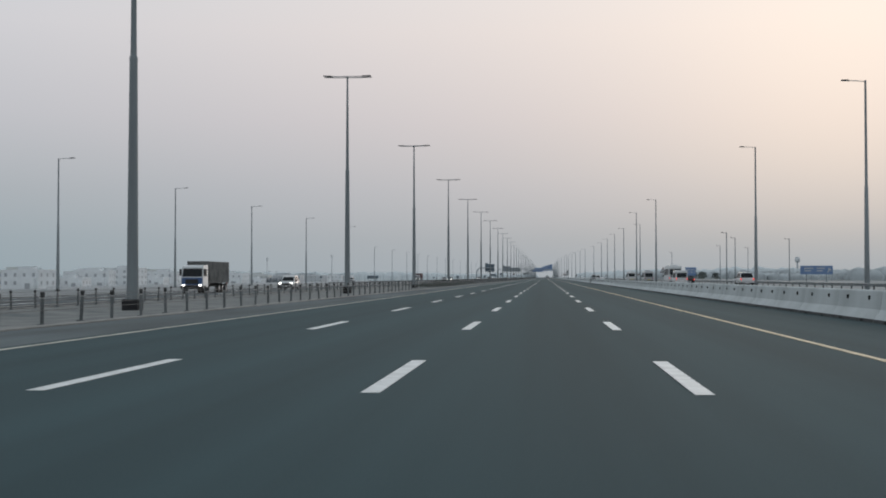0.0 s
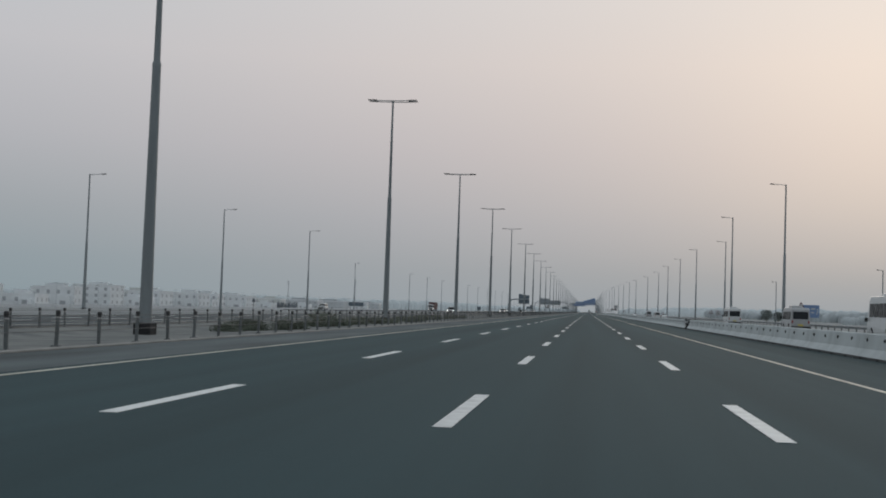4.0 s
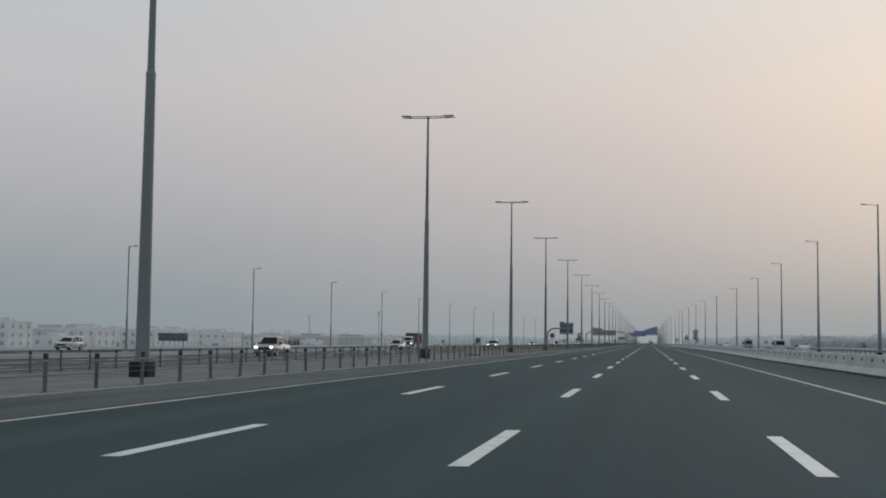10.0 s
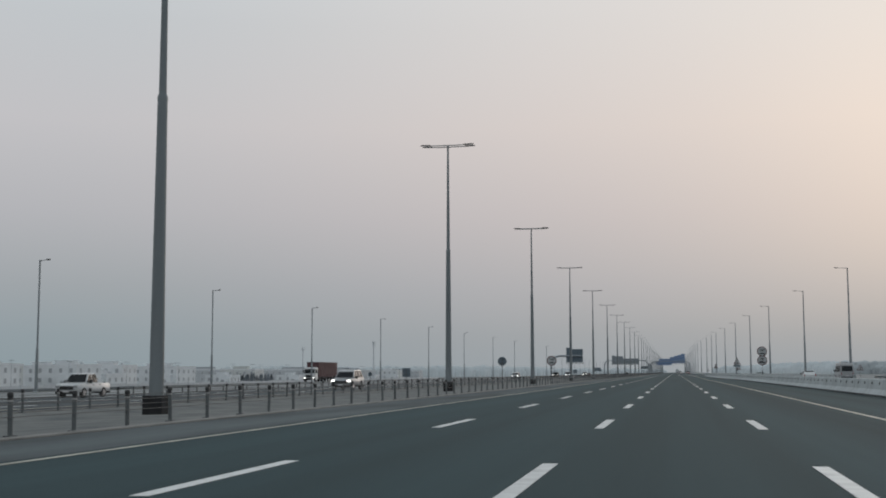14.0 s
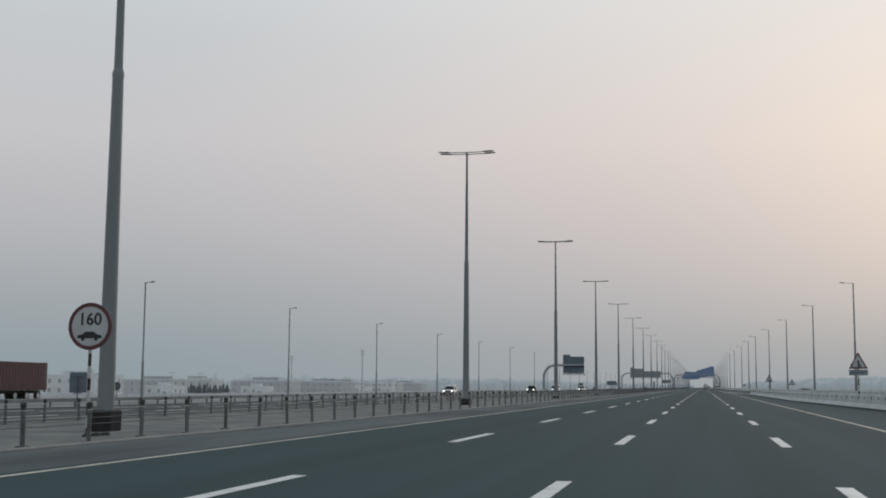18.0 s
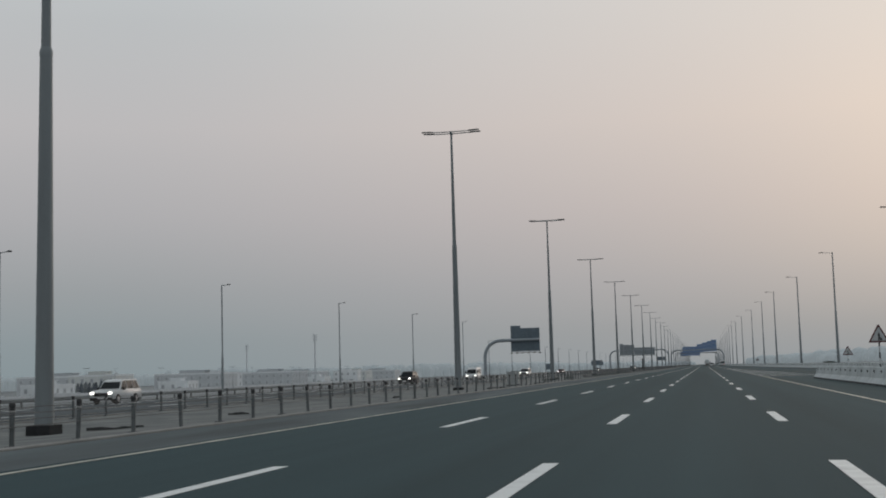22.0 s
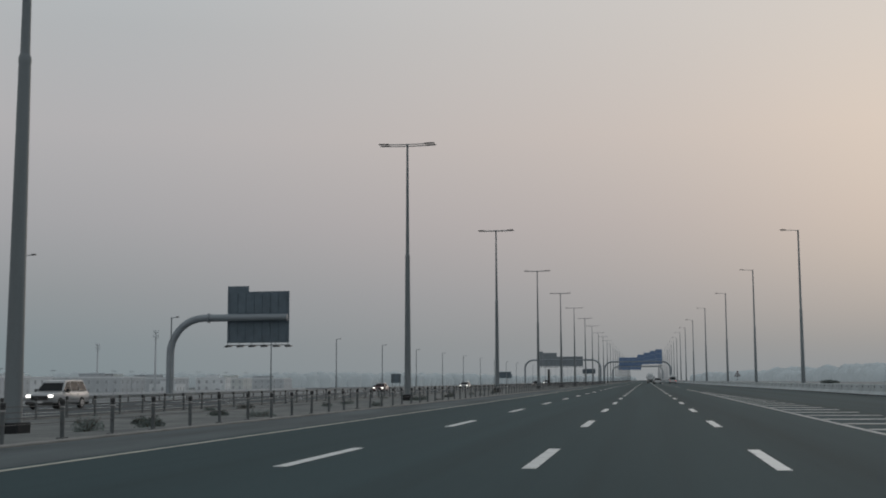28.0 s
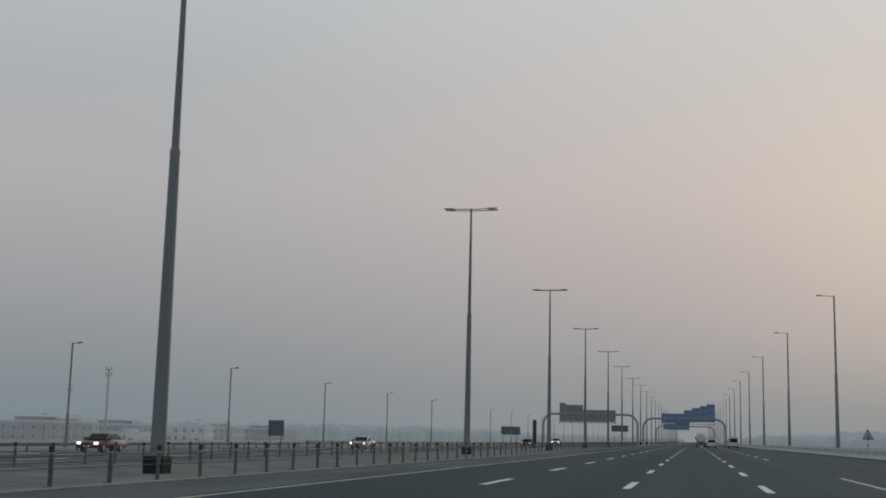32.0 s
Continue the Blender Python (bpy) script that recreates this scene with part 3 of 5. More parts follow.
def side_lamp(height, arm, label, group, tall):
    """A single-arm column; its arm points along +x."""
    p = empty("street_lamp", label, "street lamp", group)
    r0, r1 = (.27, .10) if tall else (.17, .08)
    bm = bmesh.new()
    if tall:
        bm_tube(bm, [(0, 0, -.1), (0, 0, height * .5), (0, 0, height * .5 + .05), (0, 0, height)], [r0, r0 * .68, r0 * .55, r1], 10)
    else:
        bm_tube(bm, [(0, 0, -.1), (0, 0, height * .33), (0, 0, height * .33 + .05), (0, 0, height)], [r0, r0 * .85, r0 * .6, r1], 10)
    part("shaft", bm, GALV, p)
    bm = bmesh.new()
    bm_box(bm, -.3, .3, -.3, .3, -.7, .12, .02)
    part("base", bm, CONCRETE_DARK if tall else CONCRETE, p)
    bm = bmesh.new()
    bm_tube(bm, [(0, 0, height - .12), (arm * .3, 0, height - .04), (arm * .72, 0, height)], .04, 6)
    a = part("arm", bm, GALV, p)
    bm = bmesh.new()
    bm_prism(bm, [(arm * .66, height - .05), (arm * .7, height + .08), (arm * .98, height + .1), (arm, height + .03), (arm * .98, height - .03)], -.15, .15, "y")
    part("lamp_head", bm, LAMP_GREY, a)
    return p


left0 = side_lamp(19.75, 2.55, "tall galvanised single-arm lamp beside the opposite road", "outer street lamps", True)
LEFT_TALL = [(112.0, -73.2), (174.2, -72.3), (234.8, -73.4), (296.7, -73.2), (357.7, -71.6), (419.8, -68.9)]
left0.location = (LEFT_TALL[0][1], LEFT_TALL[0][0], -.66)
for y, x in LEFT_TALL[1:]:
    copy_thing(left0, at(x, y, -.66))
low0 = side_lamp(13.75, 1.15, "slim grey single-arm lamp beside the opposite road", "slim street lamps", False)
low0.location = (-66.7, 468.6, -.64)
for i in range(1, 12):
    y = 468.8 + 47.85 * i
    copy_thing(low0, at(lerp_line(y, [(468, -66.7), (564, -65.0), (660, -64.7), (708, -63.6), (806, -61.5), (852, -60.0), (995, -57.0)]), y, -.64))
short0 = side_lamp(9.8, .95, "short slim grey lamp beside the opposite road", "short street lamps", False)
short0.location = (-57.0, 1031.0, -.66)
for i in range(1, 26):
    copy_thing(short0, at(-57.0, 1031.0 + 40.0 * i, -.66))
right0 = side_lamp(20.6, 2.3, "tall galvanised single-arm lamp beside the slip road", "slip road street lamps", True)
RIGHT = [(119.3, 31.0, -0.32), (180.8, 31.0, -0.13), (307.3, 27.9, 0.18), (370.0, 27.7, 0.25), (440.1, 34.2, -0.31), (498.4, 32.1, 0.59), (557.3, 31.7, 0.28), (620.1, 31.6, 0.13), (679.2, 31.3, -0.36), (738.6, 29.4, -0.66), (798.8, 26.1, -0.95), (861.6, 24.6, -0.75), (925.9, 23.0, -0.54), (988.2, 21.5, -0.37), (1052.7, 19.9, 0.04), (1115.6, 19.5, 0.48), (1174.9, 18.4, 0.38), (1230.7, 16.4, 0.27), (1290, 15.3, 0), (1350, 14.8, 0)] + [(1410 + 60 * i, 14.6, .4) for i in range(17)]
right0.matrix_basis = at(RIGHT[0][1], RIGHT[0][0], RIGHT[0][2], 180)
for y, x, z in RIGHT[1:]:
    copy_thing(right0, at(x, y, z, 180))
serv0 = side_lamp(9.9, 1.0, "low grey lamp on the far side of the slip road", "low street lamps", False)
serv0.matrix_basis = at(53.2, 268.9, -.3, 180)
for x, y in ((40.5, 262.0), (34.2, 231.4), (42.6, 411.8), (47.0, 330.0), (58.0, 352.0)):
    copy_thing(serv0, at(x, y, -.25, 180))


# ---------- road signs ----------
def text_mesh(txt, size, mat, depth=.004):
    c = bpy.data.curves.new("lettering", "FONT")
    c.body, c.size, c.extrude, c.align_x, c.align_y, c.resolution_u = txt, size, depth, "CENTER", "CENTER", 3
    c.offset = size * .022
    o = bpy.data.objects.new("lettering", c)
    scene.collection.objects.link(o)
    dg = bpy.context.evaluated_depsgraph_get()
    me = bpy.data.meshes.new_from_object(o.evaluated_get(dg))
    bpy.data.objects.remove(o)
    bpy.data.curves.remove(c)
    me.transform(Matrix.Rotation(math.pi / 2, 4, "X"))
    me.materials.clear()
    me.materials.append(mat)
    return me


def banded_post(t, z1, r=.045, bands=True):
    bm = bmesh.new()
    bm_tube(bm, [(0, .05, -.1), (0, .05, z1)], r, 8)
    post = part("post", bm, SIGN_BLACK, t, "black and white banded post" if bands else "")
    n = 8
    for i in range(1, n, 2):
        bm = bmesh.new()
        bm_tube(bm, [(0, .05, -.1 + (z1 + .1) * i / n), (0, .05, -.1 + (z1 + .1) * (i + 1) / n)], r + .004, 8)
        part("band", bm, SIGN_WHITE, post, "white band")


def round_face(t, z, number, picture, r=.63):
    bm = bmesh.new()
    bm_disc(bm, (0, 0, z), r, .02, 40)
    disc = part("sign_plate", bm, SIGN_RED, t, "round sign plate with a dark red rim")
    bm = bmesh.new()
    bm_disc(bm, (0, -.012, z), r * .83, .008, 40)
    part("sign_face", bm, SIGN_WHITE, disc)
    o = new("lettering", text_mesh(number, r * .72, SIGN_BLACK))
    o.location, o.parent = (0, -.018, z + r * .28), disc
    bm = bmesh.new()
    w = r * .55
    if picture == "car":
        prof = [(-w, -.08), (-w, .0), (-w * .6, .03), (-w * .35, .1), (w * .35, .1), (w * .6, .03), (w, 0), (w, -.08)]
    else:
        prof = [(-w, -.1), (-w, .16), (w * .35, .16), (w * .35, .08), (w * .8, .08), (w, -.01), (w, -.1)]
    bm_prism(bm, [(u, v + z - r * .38) for u, v in prof], -.024, -.018, "y")
    for s in (-.55, .55):
        bm_disc(bm, (s * w, -.021, z - r * .38 - .1), .05, .006, 12)
    part("pictogram", bm, SIGN_BLACK, disc)
    bm = bmesh.new()
    bm_box(bm, -r * .8, r * .8, .012, .03, z - .05, z + .05)
    part("bracket", bm, GALV, disc)


def speed_sign():
    t = empty("speed_limit_sign", "round white 160 limit sign with red rim", "road sign", "speed limit signs", (-15.87, 607.1, -.1))
    banded_post(t, 2.5)
    round_face(t, 2.9, "160", "car")
    t = empty("speed_limit_sign", "two round white limit signs, 160 above 80", "road sign", "speed limit signs", (10.95, 609.7, 0))
    banded_post(t, 4.2)
    round_face(t, 3.9, "160", "car")
    round_face(t, 2.76, "80", "truck")


speed_sign()


def sign_back(kind, x, y, z, w, h, ground, label, legs=1, turn=0.0, group="sign backs"):
    """A plate seen from behind, on one or more posts."""
    t = empty(kind, label, "road sign", group, (x, y, ground))
    t.rotation_euler = (0, 0, radians(turn))
    zc = z - ground
    bm = bmesh.new()
    if w == h and kind == "round_sign":
        bm_disc(bm, (0, 0, zc), w / 2, .02, 36)
    elif kind == "triangle_sign":
        bm_prism(bm, [(-w / 2, zc - h / 2), (w / 2, zc - h / 2), (w * .04, zc + h / 2), (-w * .04, zc + h / 2)], -.01, .01, "y")
    else:
        bm_box(bm, -w / 2, w / 2, -.015, .015, zc - h / 2, zc + h / 2, .006)
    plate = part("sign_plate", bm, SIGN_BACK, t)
    for k in (-.25, .25):
        bm = bmesh.new()
        bm_box(bm, -w * .38, w * .38, -.05, -.016, zc + h * k - .03, zc + h * k + .03)
        part("stiffener", bm, GALV_DARK, plate)
    for i in range(legs):
        px = 0 if legs == 1 else w * (.36 * 2 * i / (legs - 1) - .36)
        bm = bmesh.new()
        bm_tube(bm, [(px, -.06, -.15), (px, -.06, zc + h * .3)], .05, 8)
        part("post", bm, GALV_DARK, t)
    return t


sign_back("round_sign", -22.3, 606.5, 2.75, 1.17, 1.17, -.2, "back of a round sign on a median post")
sign_back("billboard", -71.2, 495.2, 1.35, 4.7, 1.2, -.7, "low dark board on two posts beyond the road", 2)
sign_back("square_sign", -48.3, 665.5, 1.35, 1.5, 1.6, -.6, "dark square sign back on a single post")
sign_back("square_sign", -58.5, 1173.0, 1.9, 2.35, 2.2, -.7, "dark square sign back on two posts", 2)
sign_back("direction_sign", -61.5, 1420.0, 3.7, 6.5, 2.8, -.7, "wide dark sign back on two posts", 2)
sign_back("square_sign", -58.8, 1412.0, 3.1, 3.6, 1.7, -.7, "dark stepped sign back beside a wider one", 1)
sign_back("round_sign", -65.2, 705.0, 1.0, .95, .95, -.68, "small round sign back beyond the opposite road")
sign_back("triangle_sign", -73.0, 244.6, 1.0, .95, .85, -.7, "small dark triangular sign back on a post")
sign_back("triangle_sign", -71.1, 379.5, 1.5, .95, .85, -.7, "small dark triangular sign back on a post")
sign_back("direction_sign", -23.6, 1405.0, 5.0, 5.4, 2.0, -.3, "grey board back on two posts near the gantry", 2)


def warning_sign(x, y, z, plate=False, s=1.25, ground=0.0):
    t = empty("warning_sign", "triangular warning sign with a dark rim on a banded post" if not plate else "triangular warning sign above a small white plate", "road sign", "warning signs", (x, y, ground))
    zc = z - ground
    banded_post(t, zc)
    tri = lambda k: [(-s / 2 * k, zc - s * .38 * k), (s / 2 * k, zc - s * .38 * k), (s * .03 * k, zc + s * .49 * k), (-s * .03 * k, zc + s * .49 * k)]
    bm = bmesh.new()
    bm_prism(bm, tri(1), -.012, .012, "y")
    p = part("sign_plate", bm, SIGN_RED, t, "triangular plate with a dark red rim")
    bm = bmesh.new()
    bm_prism(bm, [(u, v - s * .012) for u, v in tri(.74)], -.02, -.012, "y")
    part("sign_face", bm, SIGN_WHITE, p)
    bm = bmesh.new()
    bm_prism(bm, [(-.05, zc - .27 * s), (.04, zc - .27 * s), (.05, zc - .05 * s), (.09, zc - .05 * s), (.0, zc + .12 * s), (-.08, zc - .05 * s), (-.04, zc - .05 * s)], -.026, -.02, "y")
    bm_prism(bm, [(.05, zc - .25 * s), (.19, zc - .27 * s), (.19, zc - .21 * s), (.06, zc - .1 * s)], -.026, -.02, "y")
    part("pictogram", bm, SIGN_BLACK, p)
    if plate:
        bm = bmesh.new()
        bm_box(bm, -.62, .62, -.012, .012, zc - s * .38 - .46, zc - s * .38 - .06, .01)
        q = part("text_plate", bm, SIGN_HAZE_GREY, t, "small white plate with dark bars of writing")
        for k in range(3):
            bm = bmesh.new()
            bm_box(bm, -.5 + .34 * k, -.24 + .34 * k, -.02, -.012, zc - s * .38 - .32, zc - s * .38 - .2)
            part("writing_bar", bm, SIGN_BACK, q)


warning_sign(10.5, 664.9, 3.1, True)
warning_sign(10.7, 783.7, 2.75)
warning_sign(18.6, 1148.0, 2.4)
warning_sign(34.2, 688.3, 2.0)
warning_sign(23.4, 915.0, 2.7, False, 1.7, -.2)
warning_sign(26.0, 362.0, 2.5, False, 1.1)
warning_sign(28.6, 297.0, 2.9, False, 1.45)
warning_sign(34.6, 477.0, 2.45, False, 1.3)


def blue_board(x, y, z0, z1, w):
    t = empty("direction_sign", "blue direction board with white arrows on two posts", "road sign", "direction signs", (x, y, -.1))
    h = z1 - z0
    for px in (-w * .31, w * .31):
        bm = bmesh.new()
        bm_tube(bm, [(px, .06, -.2), (px, .06, z1 - h * .3)], .06, 8)
        part("post", bm, GALV, t)
    bm = bmesh.new()
    bm_box(bm, -w / 2, w / 2, -.02, .02, z0, z1, .01)
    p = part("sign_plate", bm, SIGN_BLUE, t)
    for a, b, z in ((-.38, -.1, .7), (-.38, -.17, .4), (0, .26, .7), (0, .19, .4)):
        bm = bmesh.new()
        bm_box(bm, a * w, b * w, -.028, -.02, z0 + h * (z - .06), z0 + h * (z + .06))
        part("writing_bar", bm, SIGN_WHITE, p)
    bm = bmesh.new()
    bm_prism(bm, [(w * u, z0 + h * v) for u, v in ((.32, .26), (.345, .19), (.417, .52), (.417, .35), (.44, .35), (.44, .7), (.345, .7), (.345, .61), (.398, .61))], -.028, -.02, "y")
    part("arrow", bm, SIGN_WHITE, p)


blue_board(35.8, 163.0, 1.7, 2.85, 4.2)
blue_board(45.8, 386.0, 1.8, 4.4, 3.4)


def round_warning(x, y, z, r):
    t = empty("round_sign", "round white sign with a dark rim on a banded post", "road sign", "round signs", (x, y, -.05))
    banded_post(t, z)
    bm = bmesh.new()
    bm_disc(bm, (0, 0, z), r, .02, 32)
    p = part("sign_plate", bm, SIGN_RED, t, "round plate with a dark red rim")
    bm = bmesh.new()
    bm_disc(bm, (0, -.012, z), r * .78, .008, 32)
    part("sign_face", bm, SIGN_WHITE, p)
    bm = bmesh.new()
    bm_prism(bm, [(-r * .4, z - r * .2), (r * .4, z - r * .2), (r * .4, z + r * .1), (r * .1, z + r * .1), (r * .1, z + r * .3), (-r * .4, z + r * .3)], -.024, -.018, "y")
    part("pictogram", bm, SIGN_BLACK, p)


round_warning(36.7, 478.5, 2.3, .62)


# ---------- sign gantries ----------
def arch_pipe(x0, x1, z_arm, r, zb=-.6, bend=4.0):
    """A post at x0 that bends over into an arm as far as x1."""
    s = 1 if x1 > x0 else -1
    pts = [(x0, 0, zb), (x0, 0, z_arm - bend)]
    for k in range(1, 10):
        a = math.pi / 2 * k / 9
        pts.append((x0 + s * bend * (1 - math.cos(a)), 0, z_arm - bend + bend * math.sin(a)))
    pts.append((x1, 0, z_arm))
    return pts


def ribbed_panel(t, pieces, back=True, mats=None):
    """Sign boards (x0, x1, z0, z1) with upright ribs on the back."""
    made = []
    for x0, x1, z0, z1 in pieces:
        bm = bmesh.new()
        bm_box(bm, x0, x1, -.30, -.24, z0, z1, .01)
        p = part("sign_board", bm, mats or SIGN_BACK, t)
        made.append(p)
        if back:
            n = max(2, int((x1 - x0) / 1.2))
            for k in range(n + 1):
                x = x0 + .06 + (x1 - x0 - .12) * k / n
                bm = bmesh.new()
                bm_box(bm, x - .04, x + .04, -.37, -.302, z0 + .05, z1 - .05)
                part("rib", bm, mats or SIGN_BACK, p)
    return made


def walkway_lamps(t, x0, x1, z):
    bm = bmesh.new()
    bm_box(bm, x0, x1, .02, .12, z - .06, z + .04)
    part("lamp_rail", bm, GALV_DARK, t)
    n = int((x1 - x0) / 1.5)
    for k in range(n + 1):
        x = x0 + .2 + (x1 - x0 - .4) * k / n
        bm = bmesh.new()
        bm_prism(bm, [(x - .42, z - .26), (x + .42, z - .2), (x + .38, z - .06), (x - .38, z - .06)], -.05, .6, "y")
        part("sign_lamp", bm, LAMP_GREY, t)
        bm = bmesh.new()
        bm_tube(bm, [(x, .07, z), (x, -.25, z + .5)], .03, 6)
        part("bracket", bm, GALV_DARK, t)


def cantilever():
    t = empty("cantilever_sign", "curved steel arm holding a dark sign back over the road", "sign gantry", "sign gantries", (-58.9, 1035.5, 0))
    bm = bmesh.new()
    bm_tube(bm, arch_pipe(0, 15.2, 9.22, .46, -.8, 4.4), [.48] * 3 + [.46] * 8 + [.42], 16)
    part("arm", bm, GALV_PALE, t)
    bm = bmesh.new()
    bm_tube(bm, [(4.9, 0, 9.22), (5.12, 0, 9.22)], .6, 16)
    part("flange", bm, GALV_PALE, t)
    bm = bmesh.new()
    bm_tube(bm, [(0, 0, -.75), (0, 0, -.5)], .8, 16)
    part("base_plate", bm, CONCRETE, t)
    bm = bmesh.new()
    bm_prism(bm, [(7.25, 6.1), (15.25, 6.1), (15.25, 12.5), (10.0, 12.5), (10.0, 13.2), (7.25, 13.2)], .5, .6, "y")
    p = part("sign_board", bm, SIGN_BACK, t, "dark grey board with a raised corner")
    for k in range(8):
        x = 7.5 + 7.4 * k / 7
        bm = bmesh.new()
        bm_box(bm, x - .05, x + .05, .42, .498, 6.3, 12.2)
        part("rib", bm, SIGN_BACK, p)
    walkway_lamps(t, 7.3, 15.5, 5.8)


cantilever()


def gantry(y, x0, x1, z_arm, boards, label, blue):
    t = empty("sign_gantry", label, "sign gantry", "sign gantries", (x0, y, 0))
    mid = (x1 - x0) / 2
    for a in (0, x1 - x0):
        bm = bmesh.new()
        bm_tube(bm, arch_pipe(a, mid, z_arm, .45, -.5, 4.2), .45, 12)
        part("portal_arm", bm, GALV_PALE, t)
    bs = ribbed_panel(t, [(b[0] - x0, b[1] - x0, b[2], b[3]) for b in boards], not blue, SIGN_BLUE if blue else SIGN_HAZE_GREY)
    if blue:
        for p, b in zip(bs, boards):
            w, h = b[1] - b[0], b[3] - b[2]
            for r in range(2):
                for c in range(3):
                    bm = bmesh.new()
                    xa = b[0] - x0 + w * (.08 + .3 * c)
                    za = b[2] + h * (.3 + .35 * r)
                    bm_box(bm, xa, xa + w * (.22 - .04 * ((c + r) % 2)), -.32, -.302, za, za + h * .09)
                    part("writing_bar", bm, SIGN_PRINT, p)
    walkway_lamps(t, boards[0][0] - x0, boards[-1][1] - x0, min(b[2] for b in boards) - .25)


gantry(1496, -59.5, -22.0, 11.3, [(-53.0, -50.5, 8.2, 15.6), (-50.45, -43.6, 8.2, 14.9), (-43.55, -30.6, 8.2, 13.0)], "grey sign backs on a steel portal over the opposite road", False)
gantry(1540, -21.6, 13.0, 10.9, [(-13.9, -4.3, 9.0, 13.1), (-4.25, -.9, 9.3, 14.6), (-.85, 2.3, 9.5, 15.6), (2.35, 5.2, 9.6, 16.5), (5.25, 8.7, 9.7, 17.3)],
       "stepped blue direction boards on a steel portal over the road", True)
gantry(1905, -27.0, 14.0, 12.2, [(-22.0, -13.1, 9.8, 13.6), (-13.05, -3.5, 9.8, 15.2)], "distant blue direction boards on a steel portal", True)
col = empty("roadside_column", "slim dark roadside column near the gantry", "column", loc=(-23.6, 1190.0, -.3))
bm = bmesh.new()
bm_tube(bm, [(0, 0, -.1), (0, 0, .3), (0, 0, 4.2), (0, 0, 4.3)], [.34, .3, .3, .2], 12)
part("casing", bm, SIGN_BLACK, col)
bm = bmesh.new()
bm_box(bm, -.3, .3, -.3, .3, -.2, .1, .02)
part("base", bm, CONCRETE, col)


# ---------- cabinets and litter on the median ----------
def cabinet(x, y, h, w, d):
    t = empty("electrical_cabinet", "grey electrical cabinet on the sandy median", "cabinet", "median cabinets", (x, y, -.27))
    bm = bmesh.new()
    bm_box(bm, -w / 2, w / 2, -d / 2, d / 2, .1, h, .015)
    part("body", bm, CABINET, t)
    bm = bmesh.new()
    bm_box(bm, -w / 2 - .05, w / 2 + .05, -d / 2 - .05, d / 2 + .05, h, h + .06, .015)
    part("roof", bm, CABINET, t)
    bm = bmesh.new()
    bm_box(bm, -w / 2 - .1, w / 2 + .1, -d / 2 - .1, d / 2 + .1, -.1, .1, .02)
    part("plinth", bm, CONCRETE_DARK, t)
    for k in (-1, 1):
        bm = bmesh.new()
        bm_box(bm, w / 2 + .001, w / 2 + .02, k * d / 4 - d * .23, k * d / 4 + d * .23, .16, h - .05, .005)
        door = part("door", bm, CABINET, t)
        bm = bmesh.new()
        bm_box(bm, w / 2 + .02, w / 2 + .05, k * .06 - .02, k * .06 + .02, h * .5, h * .5 + .16, .005)
        part("handle", bm, PLASTIC, door)


cabinet(-18.5, 449.6, 1.1, .85, 1.3)
cabinet(-18.6, 453.2, 1.28, .55, .6)
cabinet(-17.4, 818.0, 1.25, .75, .75)
cabinet(-17.7, 822.0, 1.32, .7, .6)


def scrap(x, y, z, l, w, turn):
    bm = bmesh.new()
    n = 9
    rows = []
    for i in range(n):
        u = (i / (n - 1) - .5) * l
        ww = w * (.5 + .5 * math.sin(math.pi * (i + .6) / n)) * random.uniform(.6, 1.1)
        h = .03 + .06 * random.random()
        rows.append([bm.verts.new(c) for c in ((u, -ww / 2, -.02), (u, -ww * .2, h), (u, ww * .3, h * .8), (u, ww / 2, -.02))])
    for a, b in zip(rows, rows[1:]):
        for k in range(3):
            bm.faces.new((a[k], b[k], b[k + 1], a[k + 1]))
    bm.faces.new(rows[0])
    bm.faces.new(rows[-1][::-1])
    o = part("tyre_scrap", bm, RUBBER_SCRAP)
    o.matrix_basis = at(x, y, z, turn)
    tagged(o, "torn black tyre strip lying on the sand", "litter", "tyre scraps")


for x, y, l, w, tn in ((-18.3, 421.4, .5, .3, 15), (-22.4, 427.5, .9, .3, 75), (-14.5, 419.0, .45, .25, 40), (-15.6, 798.5, 3.2, .5, 80), (-14.6, 797.0, 1.1, .4, 60), (-14.1, 812.5, .9, .3, 20), (-16.5, 738.5, 1.6, .5, 30), (-14.6, 318.0, .35, .25, 10),
                       (-15.5, 131.0, .5, .3, 50), (-16.0, 124.0, .4, .25, 10), (-15.0, 606.0, .9, .3, 75), (-16.4, 770.8, .55, .3, 70), (-17.5, 750.5, .8, .3, 5), (-16.4, 836.0, .7, .3, 30), (-16.0, 985.0, .8, .35, 60)):
    scrap(x, y, ground_z(x, y) + .01, l, w, tn)


# ---------- shrubs and trees ----------
def leaf_cloud(bm, centre, rx, ry, rz, n, size):
    for _ in range(n):
        u = Vector((random.gauss(0, 1), random.gauss(0, 1), random.gauss(0, 1))).normalized() * random.uniform(.55, 1.05) ** .5
        c = Vector((centre[0] + u.x * rx, centre[1] + u.y * ry, max(.02, centre[2] + u.z * rz)))
        a = Vector((random.gauss(0, 1), random.gauss(0, 1), random.gauss(0, 1))).normalized()
        b = a.orthogonal().normalized()
        s = size * random.uniform(.6, 1.4)
        bm.faces.new([bm.verts.new(c + a * s), bm.verts.new(c + b * s * .45), bm.verts.new(c - a * s), bm.verts.new(c - b * s * .45)])


